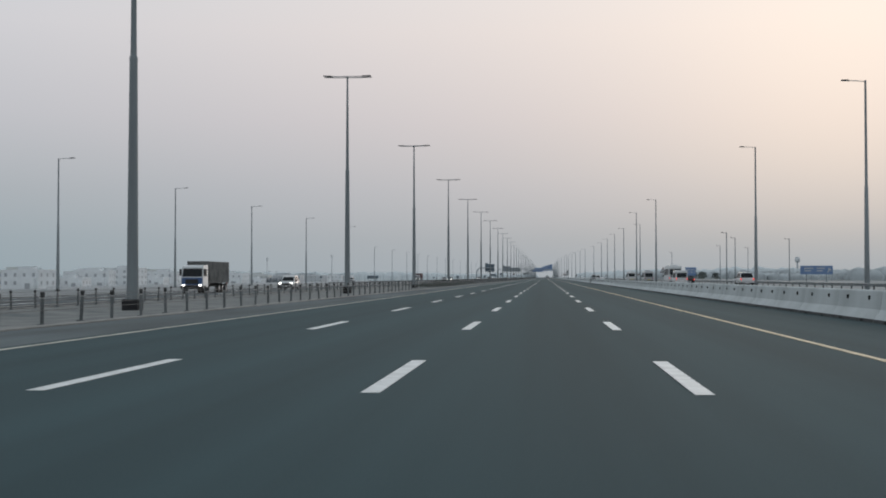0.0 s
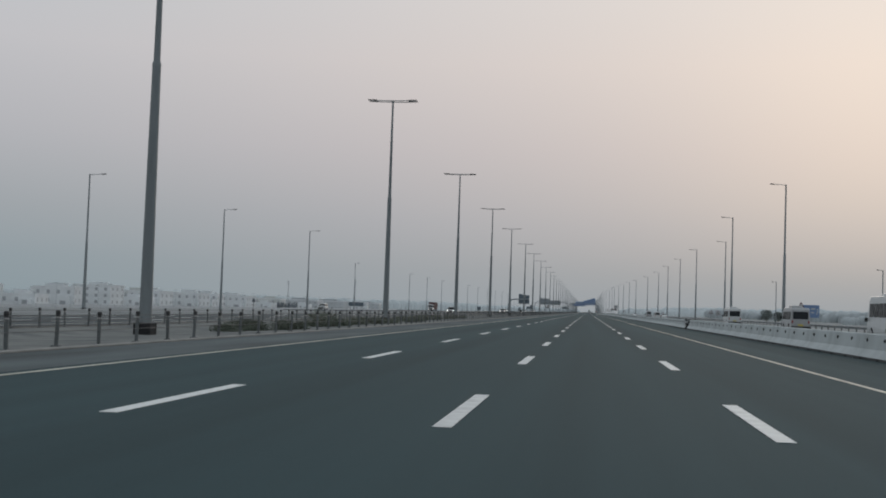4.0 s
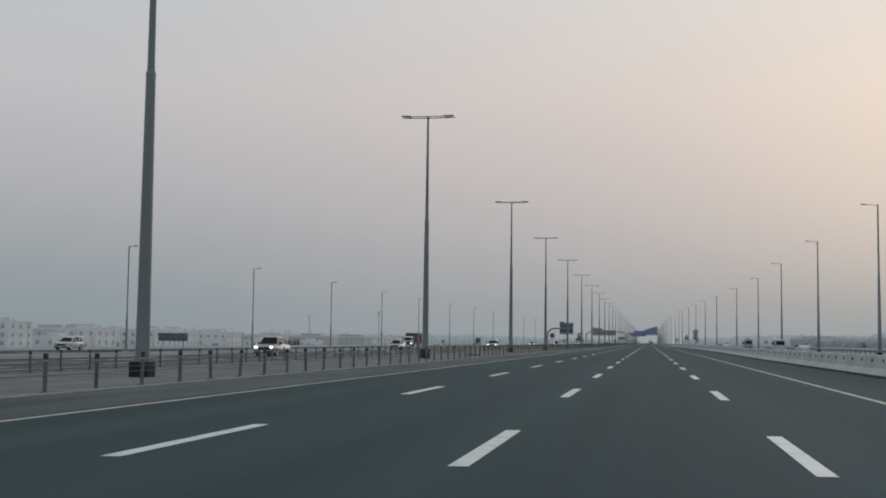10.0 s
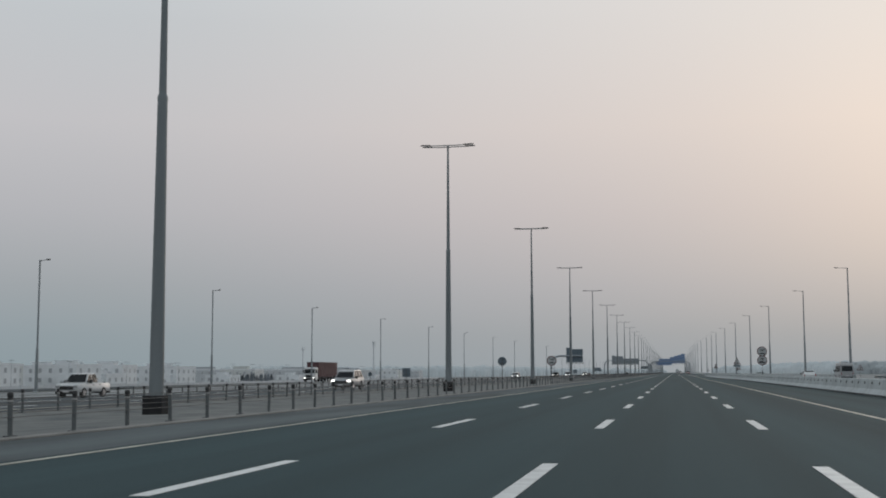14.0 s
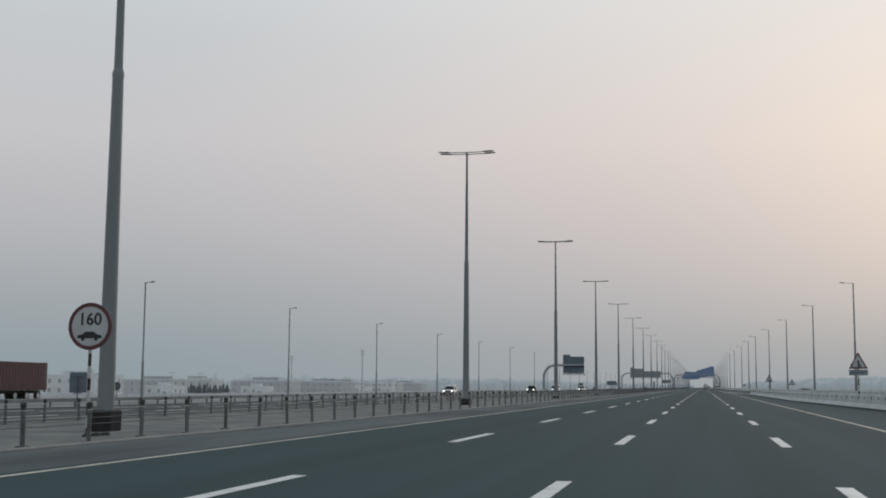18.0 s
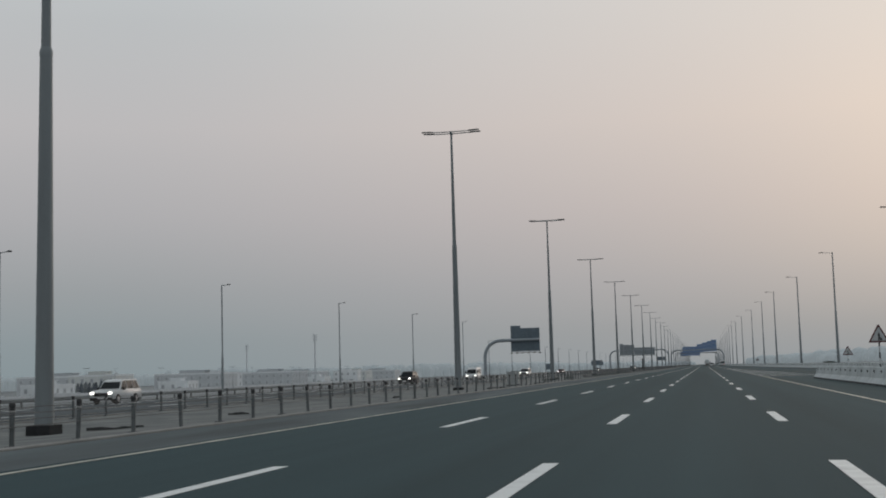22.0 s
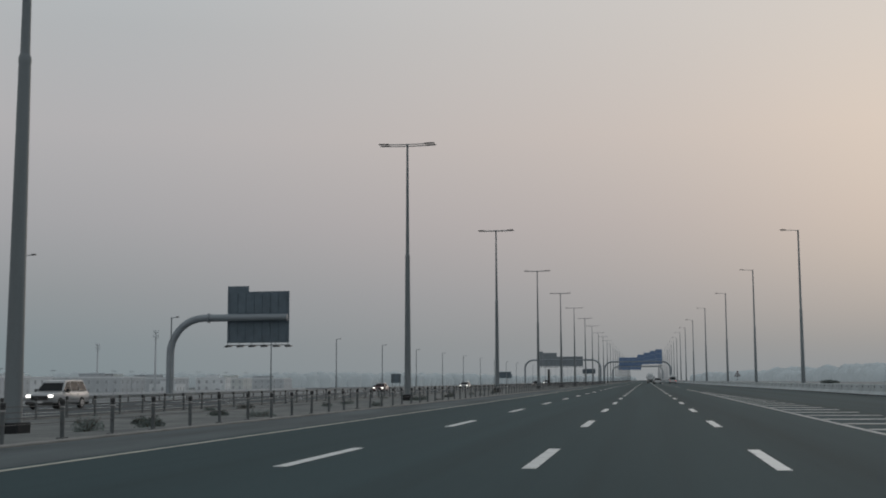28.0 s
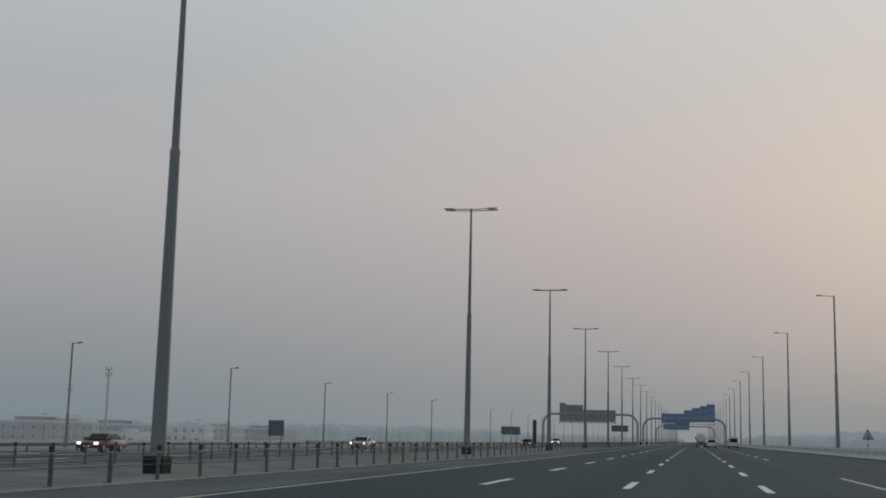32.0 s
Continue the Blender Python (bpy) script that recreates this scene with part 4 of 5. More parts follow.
def shrub(w, h, label, group, leaf, n):
    """A low dense mound: fine leaves thick over short branching stems, with a few taller sprigs."""
    t = empty("shrub", label, "shrub", group)
    bm = bmesh.new()
    for k in range(9):
        a = k * 2.4
        bm_tube(bm, [(0, 0, -.1), (math.cos(a) * w * .12, math.sin(a) * w * .12, h * .3), (math.cos(a) * w * .36, math.sin(a) * w * .36, h * random.uniform(.55, .85))], [.025, .018, .008], 5)
    part("woody_base", bm, BARK, t)
    bm = bmesh.new()
    for k in range(14):
        a = k * 2.4 + random.random() * .6
        r = w * .36 * math.sqrt((k + .5) / 14)
        hh = h * (.42 - .22 * (r / (w * .36)) ** 2) * random.uniform(.85, 1.15)
        leaf_cloud(bm, (math.cos(a) * r, math.sin(a) * r, hh), w * .17, w * .17, h * .38, n, .046)
    for k in range(5):
        a = random.uniform(0, 6.28)
        leaf_cloud(bm, (math.cos(a) * w * .25, math.sin(a) * w * .25, h * .8), w * .06, w * .06, h * .22, 26, .03)
    part("foliage", bm, leaf, t)
    return t


GREEN, DRY = "low dusty green shrub on the sandy median", "low dry grey-green shrub on the sandy median"
shrubs = [shrub(1.9, .72, GREEN, "median shrubs", LEAF, 170), shrub(1.4, .5, GREEN, "median shrubs", LEAF, 170), shrub(2.6, .85, "spreading dusty green shrub on the sandy median", "median shrubs", LEAF, 170)]
dry_shrubs = [shrub(1.3, .5, DRY, "dry median shrubs", LEAF_DUST_HAZE, 60), shrub(1.0, .42, DRY, "dry median shrubs", LEAF_DUST_HAZE, 45), shrub(.7, .3, DRY, "dry median shrubs", LEAF_DUST_HAZE, 40)]
GREEN_AT = [(186 + 4.3 * i + random.uniform(-1, 1), random.uniform(-20.5, -16.5)) for i in range(14)] + [(190 + 4.1 * i + random.uniform(-.9, .9), random.uniform(-17.8, -15.8)) for i in range(13)] + \
    [(260.2, -18.7), (262.1, -18.4), (265.5, -18.9), (268.5, -19.1), (269.9, -18.4), (273.6, -18.5), (279.9, -19.5), (283.2, -19.1), (285.0, -18.2), (288.4, -18.4), (291.6, -20.8), (248.5, -18.9), (252.0, -18.2), (256.3, -19.0), (300.0, -19.2), (300.4, -18.0)]
DRY_AT = [(856 + 5.6 * i + random.uniform(-2.5, 2.5), random.uniform(-23, -15.5)) for i in range(33)]
for kinds, places in ((shrubs, GREEN_AT), (dry_shrubs, DRY_AT)):
    for i, (y, x) in enumerate(places):
        c = copy_thing(kinds[i % 3], Matrix()) if i > 2 else kinds[i]
        c.matrix_basis = at(x, y, ground_z(x, y) - .04, random.uniform(0, 360))
        if kinds is shrubs:
            c.scale = (random.uniform(.6, .85), random.uniform(.6, .85), random.uniform(.8, 1.15)) if y > 246 else (1, 1, random.uniform(.6, .95))
        else:
            c.scale = (random.uniform(.7, 1.2), random.uniform(.7, 1.2), random.uniform(.6, 1.1))


bush = copy_thing(shrubs[2], at(-18.7, 211.0, ground_z(-18.7, 211.0) - .04, 40))
bush.scale = (1.15, 1.15, 1.6)
tagged(bush, "tall dusty green bush on the sandy median", "shrub", "median shrubs")


def tree(h, w, label, leaf, low=.42, clumps=16, n=240, size=.15):
    t = empty("tree", label, "tree", "roadside trees")
    bm = bmesh.new()
    bm_tube(bm, [(0, 0, -.3), (.05, 0, h * .25), (-.04, .06, h * .6)], [h * .035, h * .026, h * .012], 8)
    part("trunk", bm, BARK, t)
    for k in range(6):
        a = k * 1.9
        bm = bmesh.new()
        bm_tube(bm, [(0, 0, h * (.25 + .05 * k)), (math.cos(a) * w * .2, math.sin(a) * w * .2, h * (.42 + .05 * k)), (math.cos(a) * w * .38, math.sin(a) * w * .38, h * (.52 + .06 * k))], [h * .012, h * .009, h * .004], 6)
        part("limb", bm, BARK, t)
    bm = bmesh.new()
    for k in range(clumps):
        a = k * 2.4
        r = w * .4 * math.sqrt((k + .5) / clumps)
        leaf_cloud(bm, (math.cos(a) * r, math.sin(a) * r, h * (low + (.88 - low) * random.random() * (1.1 - .45 * r / (w * .4)))), w * .2, w * .2, h * .14, n, size)
    part("crown", bm, leaf, t)
    return t


TREES = [(92, 769, 1.1, 1.15), (100, 782, 1.0, 1.0), (54.6, 1275, .85, .28), (57, 1279, .6, .25), (113, 815, .9, .9)]
tree0 = tree(6.2, 5.6, "dusty green roadside tree with a haze-paled rounded crown", LEAF_DUST_HAZE, .2, 22)
for i, (x, y, w, h) in enumerate(TREES):
    c = copy_thing(tree0, at(x, y, 0, random.uniform(0, 360))) if i else tree0
    c.location = (x, y, ground_z(x, y) - .05)
    c.scale = (w, w, h)


def cypress(h):
    t = empty("cypress", "slim blue-grey cypress in a close row before the villas", "tree", "row of cypresses")
    bm = bmesh.new()
    bm_tube(bm, [(0, 0, -.3), (0, 0, h * .25)], [.14, .1], 6)
    part("trunk", bm, BARK, t)
    bm = bmesh.new()
    for k in range(11):
        z = h * (.07 + .083 * k)
        r = h * (.15 * math.sin(math.pi * (.24 + .72 * k / 11)) + .015)
        leaf_cloud(bm, (random.uniform(-.1, .1), random.uniform(-.1, .1), z), r, r, h * .085, 110, .22)
    part("crown", bm, LEAF_CYPRESS, t)
    return t


cyp0 = cypress(7.0)
for i in range(15):
    x, y = -304 + 2.05 * i + random.uniform(-.4, .4), 1252 + random.uniform(-.8, .8)
    c = copy_thing(cyp0, at(x, y, -5.45, random.uniform(0, 360))) if i else cyp0
    c.location = (x, y, -5.45)
    c.scale = (1.05, 1.05, random.uniform(.82, 1.0))


def far_woods(name, label, kind, mat, spans):
    """Belts of distant scrub and trees: many small soft clumps in drifts of uneven height."""
    verts, faces = [], []
    seg = 8
    for (xa, ya), (xb, yb), n, h, wide in spans:
        for i in range(n):
            f = (i + random.random()) / n
            cx, cy = xa + (xb - xa) * f + random.uniform(-wide, wide), ya + (yb - ya) * f + random.uniform(-wide, wide)
            drift = .5 + .5 * noise.noise(Vector((cx * .011, cy * .011, h)))
            hh = h * (.35 + .65 * drift) * random.uniform(.7, 1.05)
            r = hh * random.uniform(.45, .8) + 1.0
            o = len(verts)
            shape = ((-4.5, .9), (hh * .3, 1.0), (hh * .62, .86), (hh * .86, .55))
            for lev, (zz, rr) in enumerate(shape):
                for k in range(seg):
                    a = 2 * math.pi * k / seg + lev * .4
                    j = random.uniform(.82, 1.15)
                    verts.append((cx + math.cos(a) * r * rr * j, cy + math.sin(a) * r * rr * j, zz * random.uniform(.94, 1.06)))
            verts.append((cx, cy, hh))
            for lev in range(len(shape) - 1):
                for k in range(seg):
                    faces.append((o + lev * seg + k, o + lev * seg + (k + 1) % seg, o + lev * seg + seg + (k + 1) % seg, o + lev * seg + seg + k))
            top = len(shape) * seg
            for k in range(seg):
                faces.append((o + top - seg + k, o + top - seg + (k + 1) % seg, o + top))
    me = bpy.data.meshes.new("far_woods")
    me.from_pydata(verts, [], faces)
    me.polygons.foreach_set("use_smooth", [True] * len(me.polygons))
    me.materials.append(mat)
    tagged(new(name, me), label, "woods", kind=kind)


far_woods("far_woods", "belt of scrub and trees paled by painted haze", "stuff", LEAF_FAR,
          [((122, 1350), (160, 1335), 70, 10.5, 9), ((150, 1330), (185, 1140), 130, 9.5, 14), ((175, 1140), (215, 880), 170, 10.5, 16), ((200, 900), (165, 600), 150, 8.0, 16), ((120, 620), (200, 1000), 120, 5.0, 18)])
# these belts glow faintly in place of haze in the air
far_woods("backdrop", "distant trees on the horizon, glowing with painted haze", "structure", DISTANCE,
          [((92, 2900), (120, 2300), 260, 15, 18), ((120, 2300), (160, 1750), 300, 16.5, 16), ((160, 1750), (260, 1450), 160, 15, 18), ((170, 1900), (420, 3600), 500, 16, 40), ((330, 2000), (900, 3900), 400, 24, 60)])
far_woods("backdrop", "distant trees beyond the houses, glowing with painted haze", "structure", DISTANCE,
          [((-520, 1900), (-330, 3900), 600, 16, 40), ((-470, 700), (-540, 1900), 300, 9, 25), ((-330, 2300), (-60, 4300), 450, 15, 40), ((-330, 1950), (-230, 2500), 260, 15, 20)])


def water_tower(x, y, h):
    t = empty("water_tower", "grey water tower above the distant trees", "tower", loc=(x, y, -.8))
    bm = bmesh.new()
    bm_tube(bm, [(0, 0, -1), (0, 0, h * .74), (0, 0, h * .8)], [.9, .8, 1.4], 10)
    part("shaft", bm, VILLA_GREY, t)
    bm = bmesh.new()
    bm_tube(bm, [(0, 0, h * .76), (0, 0, h * .8), (0, 0, h * .95), (0, 0, h)], [1.2, 2.1, 2.1, 1.3], 14)
    part("tank", bm, VILLA_GREY, t)


water_tower(207, 1015, 18.5)


# ---------- villas beyond the opposite road ----------
def window(parent, x, y, z, w, h, face):
    """face 's' looks towards -y, 'e' towards +x."""
    bm = bmesh.new()
    if face == "s":
        bm_box(bm, x - w / 2 - .12, x + w / 2 + .12, y - .1, y + .02, z - .12, z + h + .12)
    else:
        bm_box(bm, x - .02, x + .1, y - w / 2 - .12, y + w / 2 + .12, z - .12, z + h + .12)
    f = part("window", bm, VILLA_WHITE, parent)
    bm = bmesh.new()
    if face == "s":
        bm_box(bm, x - w / 2, x + w / 2, y - .13, y - .09, z, z + h)
    else:
        bm_box(bm, x + .09, x + .13, y - w / 2, y + w / 2, z, z + h)
    part("pane", bm, WINDOW_GLASS, f)


def villa(w, d, floors, mat, label, style):
    t = empty("villa", label, "house", "villas")
    h = 4.1 * floors
    bm = bmesh.new()
    bm_box(bm, -w / 2, w / 2, 0, d, -1.5, h)
    wall = part("wall", bm, mat, t)
    bm = bmesh.new()
    for a in ((-w / 2 - .15, w / 2 + .15, -.15, .12), (-w / 2 - .15, w / 2 + .15, d - .12, d + .15), (-w / 2 - .15, -w / 2 + .12, .12, d - .12), (w / 2 - .12, w / 2 + .15, .12, d - .12)):
        bm_box(bm, *a, h, h + .85)
    part("parapet", bm, VILLA_WHITE, t)
    bm = bmesh.new()
    bm_box(bm, -w * .2, w * .18, d * .3, d * .62, h, h + 2.3)
    bm_box(bm, -w * .24, w * .22, d * .26, d * .66, h + 2.3, h + 2.55)
    part("stair_house", bm, mat, t)
    bm = bmesh.new()
    bm_tube(bm, [(w * .32, d * .5, h + .1), (w * .32, d * .5, h + 1.7)], .7, 12)
    part("water_tank", bm, VILLA_GREY, t)
    if style:
        bm = bmesh.new()
        bm_box(bm, w * .12, w * .42, -2.2, -.02, -1.5, h * .55)
        p = part("porch", bm, mat, t)
        bm = bmesh.new()
        bm_box(bm, w * .2, w * .34, -2.24, -2.2, -1.0, 1.9)
        part("door", bm, WINDOW_GLASS, p)
    nx, ny = max(2, int(w / 4.5)), max(2, int(d / 4.5))
    for f in range(floors):
        for i in range(nx):
            x = -w / 2 + w * (i + .5) / nx
            if not (style and f == 0 and w * .08 < x < w * .45):
                window(wall, x, 0, 1.2 + 4.1 * f, 1.4, 1.9, "s")
        for i in range(ny):
            window(wall, w / 2, d * (i + .5) / ny, 1.2 + 4.1 * f, 1.4, 1.9, "e")
    return t


v_types = [villa(19, 17, 2, VILLA_WHITE, "white two-storey villa with a flat parapet roof", 1), villa(24, 20, 2, VILLA_CREAM, "cream two-storey villa with a flat parapet roof", 0),
           villa(16, 15, 1, VILLA_WHITE, "low white house with a flat roof", 1), villa(40, 24, 2, VILLA_GREY, "long grey two-storey building with a flat roof", 0),
           villa(30, 22, 2, VILLA_WHITE, "broad white two-storey building with a flat roof", 1),
           villa(19, 17, 3, VILLA_WHITE, "white three-storey villa with a flat parapet roof", 0)]
VILLAS = [(2, -300, 735), (0, -306, 792), (5, -300, 832), (2, -298, 890), (0, -304, 930), (1, -322, 958), (0, -300, 1000), (2, -296, 1027), (0, -302, 1052), (4, -299, 1108),
          (2, -296, 1205), (1, -330, 1180), (1, -312, 1285), (3, -310, 1400), (2, -292, 1340), (4, -330, 1470), (3, -306, 1520), (1, -325, 1585), (3, -330, 1650), (2, -300, 1615),
          (0, -345, 870), (1, -352, 980), (0, -350, 1070), (1, -350, 1220), (3, -360, 1330), (0, -300, 1700), (1, -320, 1790), (3, -330, 1900), (0, -310, 690), (1, -340, 740)]
placed = set()
for k, x, y in VILLAS:
    turn, zb = random.uniform(-8, 8), lerp_line(y, [(600, -4.3), (1130, -4.4), (1240, -5.3), (2000, -5.5)])
    if k not in placed:
        placed.add(k)
        v = v_types[k]
        v.matrix_basis = at(x, y, zb, turn)
    else:
        v = copy_thing(v_types[k], at(x, y, zb, turn))
    v.scale = (1.25, 1.25, 1.15 if k < 5 else .95) if y < 1080 else (1.1, 1.1, 1.08)
bm = bmesh.new()
for i in range(60):
    y = 640 + 20 * i
    bm_box(bm, -272.3, -272, y, y + 19.4, -6.2, -3.9 + .25 * (i % 3 == 0))
    bm_box(bm, -272.5, -271.8, y + 19.4, y + 20, -6.2, -3.5)
tagged(part("boundary_wall", bm, VILLA_GREY), "long low grey boundary wall before the villas", "wall", kind="structure")


def yard_lamp():
    t = empty("street_lamp", "thin double-headed street lamp among the villas", "street lamp", "villa street lamps")
    bm = bmesh.new()
    bm_tube(bm, [(0, 0, -.7), (0, 0, 12.3)], [.1, .05], 6)
    part("shaft", bm, GALV_PALE, t)
    for s in (-1, 1):
        bm = bmesh.new()
        bm_box(bm, *sorted((s * .05, s * 1.5)), -.12, .12, 12.25, 12.4)
        part("lamp_head", bm, LAMP_GREY, t)
    return t


yl = yard_lamp()
yl.location = (-262, 700, -5.3)
for i in range(1, 22):
    copy_thing(yl, at(-262 + random.uniform(-25, 5), 700 + 46 * i + random.uniform(-6, 6), -5.3, random.uniform(-30, 30)))


# masts wear the pale plaster grey to look faded by haze
def cell_mast(x, y, h):
    t = empty("radio_mast", "slender radio mast painted haze-pale, antennas at the top", "mast", "radio masts", (x, y, -5.4))
    bm = bmesh.new()
    bm_tube(bm, [(0, 0, -.7), (0, 0, h * .45), (0, 0, h)], [.75, .55, .4], 10)
    part("shaft", bm, VILLA_GREY, t)
    for z in (h - 3, h - .3):
        bm = bmesh.new()
        bm_tube(bm, [(0, 0, z - .1), (0, 0, z + .1)], 1.5, 12)
        ring = part("platform", bm, VILLA_GREY, t)
        for k in range(3):
            a = 2.1 * k
            bm = bmesh.new()
            bm_box(bm, math.cos(a) * 1.5 - .2, math.cos(a) * 1.5 + .2, math.sin(a) * 1.5 - .15, math.sin(a) * 1.5 + .15, z - .7, z + 1.3, .03)
            part("antenna", bm, VILLA_GREY, ring)


cell_mast(-276, 1546, 35.3)
cell_mast(-410, 1754, 35.0)


# ---------- vehicles ----------
def wheel_set(t, xs, ys, r, w):
    for y in ys:
        for s in (-1, 1):
            x = s * xs
            bm = bmesh.new()
            bm_tube(bm, [(x - w / 2, y, r), (x - w * .35, y, r), (x + w * .35, y, r), (x + w / 2, y, r)], [r * .9, r, r, r * .9], 16)
            tyre = part("wheel", bm, TYRE, t)
            bm = bmesh.new()
            bm_disc(bm, (x + s * w * .47, y, r), r * .6, w * .12, 14, 0, "x")
            part("rim", bm, RIM, tyre)


def shell(outline, x_low, x_high, z_low, z_high, bm=None, mi=0):
    """A body drawn out across the vehicle, narrower towards its roof."""
    bm = bm or bmesh.new()
    wid = lambda z: x_low + (x_high - x_low) * min(1, max(0, (z - z_low) / (z_high - z_low)))
    a, b = [bm.verts.new((-wid(v), u, v)) for u, v in outline], [bm.verts.new((wid(v), u, v)) for u, v in outline]
    n = len(outline)
    fs = [bm.faces.new((a[i], a[(i + 1) % n], b[(i + 1) % n], b[i])) for i in range(n)] + [bm.faces.new(a[::-1]), bm.faces.new(b)]
    for f in fs:
        f.material_index = mi
    return bm


def lamps(t, w, z, y_front, y_rear, lit_front, lit_rear, zr=None, size=(.3, .16)):
    for s in (-1, 1):
        bm = bmesh.new()
        bm_box(bm, s * w - size[0] / 2, s * w + size[0] / 2, y_front - .04, y_front + .1, z - size[1] / 2, z + size[1] / 2, .02)
        part("headlight", bm, HEADLAMP if lit_front else LENS, t, "lit headlight" if lit_front else "")
        bm = bmesh.new()
        zz = zr or z + .1
        bm_box(bm, s * (w + .07) - .07, s * (w + .07) + .07, y_rear - .1, y_rear + .035, zz - .13, zz + .13, .02)
        part("tail_light", bm, TAILLAMP if lit_rear else TAIL_OFF, t, "lit red tail light" if lit_rear else "")


def plates(t, yf, yr, z, mat):
    for y in (yf - .012, yr + .012):
        bm = bmesh.new()
        bm_box(bm, -.26, .26, y - .012, y + .012, z, z + .13)
        part("number_plate", bm, mat, t)


def mirrors(t, w, y, z, s=.12):
    for k in (-1, 1):
        bm = bmesh.new()
        bm_box(bm, k * (w + .1) - .11, k * (w + .1) + .11, y - .06, y + .08, z - s, z + s, .03)
        part("mirror", bm, PLASTIC, t)


def clip_y(poly, lo, hi):
    """The part of an outline (u, v) that lies between two values of u."""
    for bound, keep in ((lo, 1), (hi, -1)):
        out = []
        for p, q in zip(poly, poly[1:] + poly[:1]):
            a, b = (p[0] - bound) * keep, (q[0] - bound) * keep
            if a >= 0:
                out.append(p)
            if a * b < 0:
                f = a / (a - b)
                out.append((bound, p[1] + (q[1] - p[1]) * f))
        poly = out
    return poly


def car(kind, paint, label, front=True, rear=False):
    """Front towards -y, nose at y=0."""
    t = empty(kind, label, "car" if kind != "pickup_truck" else "pickup", "traffic")
    if kind == "sedan":
        L, W, H, belt = 4.7, .90, 1.47, .92
        body = [(0.05, .3), (0, .62), (.25, .76), (1.35, .92), (3.75, .96), (4.55, .98), (4.7, .7), (4.65, .3)]
        cabin = [(1.2, .9), (2.05, 1.42), (3.3, 1.47), (4.25, .96)]
        glass = [(1.36, .95), (2.1, 1.37), (3.26, 1.41), (4.05, .97)]
    elif kind == "pickup_truck":
        L, W, H, belt = 5.3, .93, 1.85, 1.12
        body = [(.05, .42), (0, .85), (.15, 1.02), (1.4, 1.12), (3.3, 1.12), (3.32, 1.10), (5.25, 1.10), (5.3, .5), (5.2, .42)]
        cabin = [(1.35, 1.1), (2.0, 1.8), (3.15, 1.85), (3.4, 1.1)]
        glass = [(1.5, 1.16), (2.06, 1.73), (3.08, 1.77), (3.26, 1.16)]
    else:
        L, W, H, belt = 4.9, .96, 1.88, 1.1
        body = [(.05, .4), (0, .85), (.12, 1.02), (1.3, 1.12), (4.75, 1.14), (4.9, 1.0), (4.9, .5), (4.8, .4)]
        cabin = [(1.25, 1.1), (1.95, 1.8), (2.4, 1.88), (4.35, 1.86), (4.8, 1.12)]
        glass = [(1.42, 1.16), (2.02, 1.72), (2.42, 1.78), (4.28, 1.76), (4.66, 1.16)]
    bm = shell(body, W, W * .98, .3, belt)
    bmesh.ops.bevel(bm, geom=list(bm.edges), offset=.05, segments=2, profile=.5, affect="EDGES")
    for f in bm.faces:
        f.smooth = True
    part("body", bm, paint, t)
    bm = shell(cabin, W * .95, W * .76, belt, H)
    bmesh.ops.bevel(bm, geom=list(bm.edges), offset=.04, segments=2, profile=.5, affect="EDGES")
    part("cabin", bm, paint, t)
    wid = lambda z: W * (.95 + (.76 - .95) * (z - belt) / (H - belt))
    ya, yb = min(g[0] for g in glass), max(g[0] for g in glass)
    n = 2 if kind == "pickup_truck" else 3
    for side in (-1, 1):
        for k in range(n):
            lo, hi = ya + (yb - ya) * k / n + .04, ya + (yb - ya) * (k + 1) / n - .04
            outline = clip_y(glass, lo, hi)
            bm = bmesh.new()
            vs = [bm.verts.new((side * (wid(v) + .012), u, v)) for u, v in outline]
            bmesh.ops.solidify(bm, geom=[bm.faces.new(vs)], thickness=.012)
            part("side_window", bm, CAR_GLASS, t)
        for k in range(2):
            bm = bmesh.new()
            y = L * (.45 + .2 * k)
            bm_box(bm, *sorted((side * W * .975, side * (W * .99 + .02))), y, y + .16, belt - .16, belt - .12)
            part("door_handle", bm, PLASTIC, t)
    for nm, (p, q), o in (("windscreen", (glass[0], glass[1]), -.03), ("rear_window", (glass[-1], glass[-2]), .03)):
        bm = bmesh.new()
        dy = .0
        n = Vector((0, -(q[1] - p[1]), q[0] - p[0])).normalized() if o < 0 else Vector((0, (q[1] - p[1]), -(q[0] - p[0]))).normalized()
        off = Vector((0, o * 4.2, .02))
        vs = [bm.verts.new(Vector((s * W * k, a[0], a[1])) + off) for a, k in ((p, .86), (q, .70)) for s in (-1, 1)]
        f = bm.faces.new((vs[0], vs[1], vs[3], vs[2]))
        bmesh.ops.solidify(bm, geom=[f], thickness=.02)
        part(nm, bm, CAR_GLASS, t)
    bm = bmesh.new()
    bm_box(bm, -W * .6, W * .6, -.03, .1, .5 if kind == "sedan" else .62, .68 if kind == "sedan" else .88, .02)
    part("grille", bm, PLASTIC, t)
    for y, nm in ((-.06, "front_bumper"), (L - .1, "rear_bumper")):
        bm = bmesh.new()
        bm_box(bm, -W * .96, W * .96, y, y + .18, .3, .5, .04)
        part(nm, bm, PLASTIC if kind != "sedan" else paint, t)
    r = .34 if kind == "sedan" else .39
    wheel_set(t, W - .1, (L * .19, L * .79), r, .24)
    lamps(t, W * .78, .68 if kind == "sedan" else .86, 0, L, front, rear)
    plates(t, -.06, L + .08, .42, PLATE_W)
    mirrors(t, W, L * .34, belt + .08)
    return t


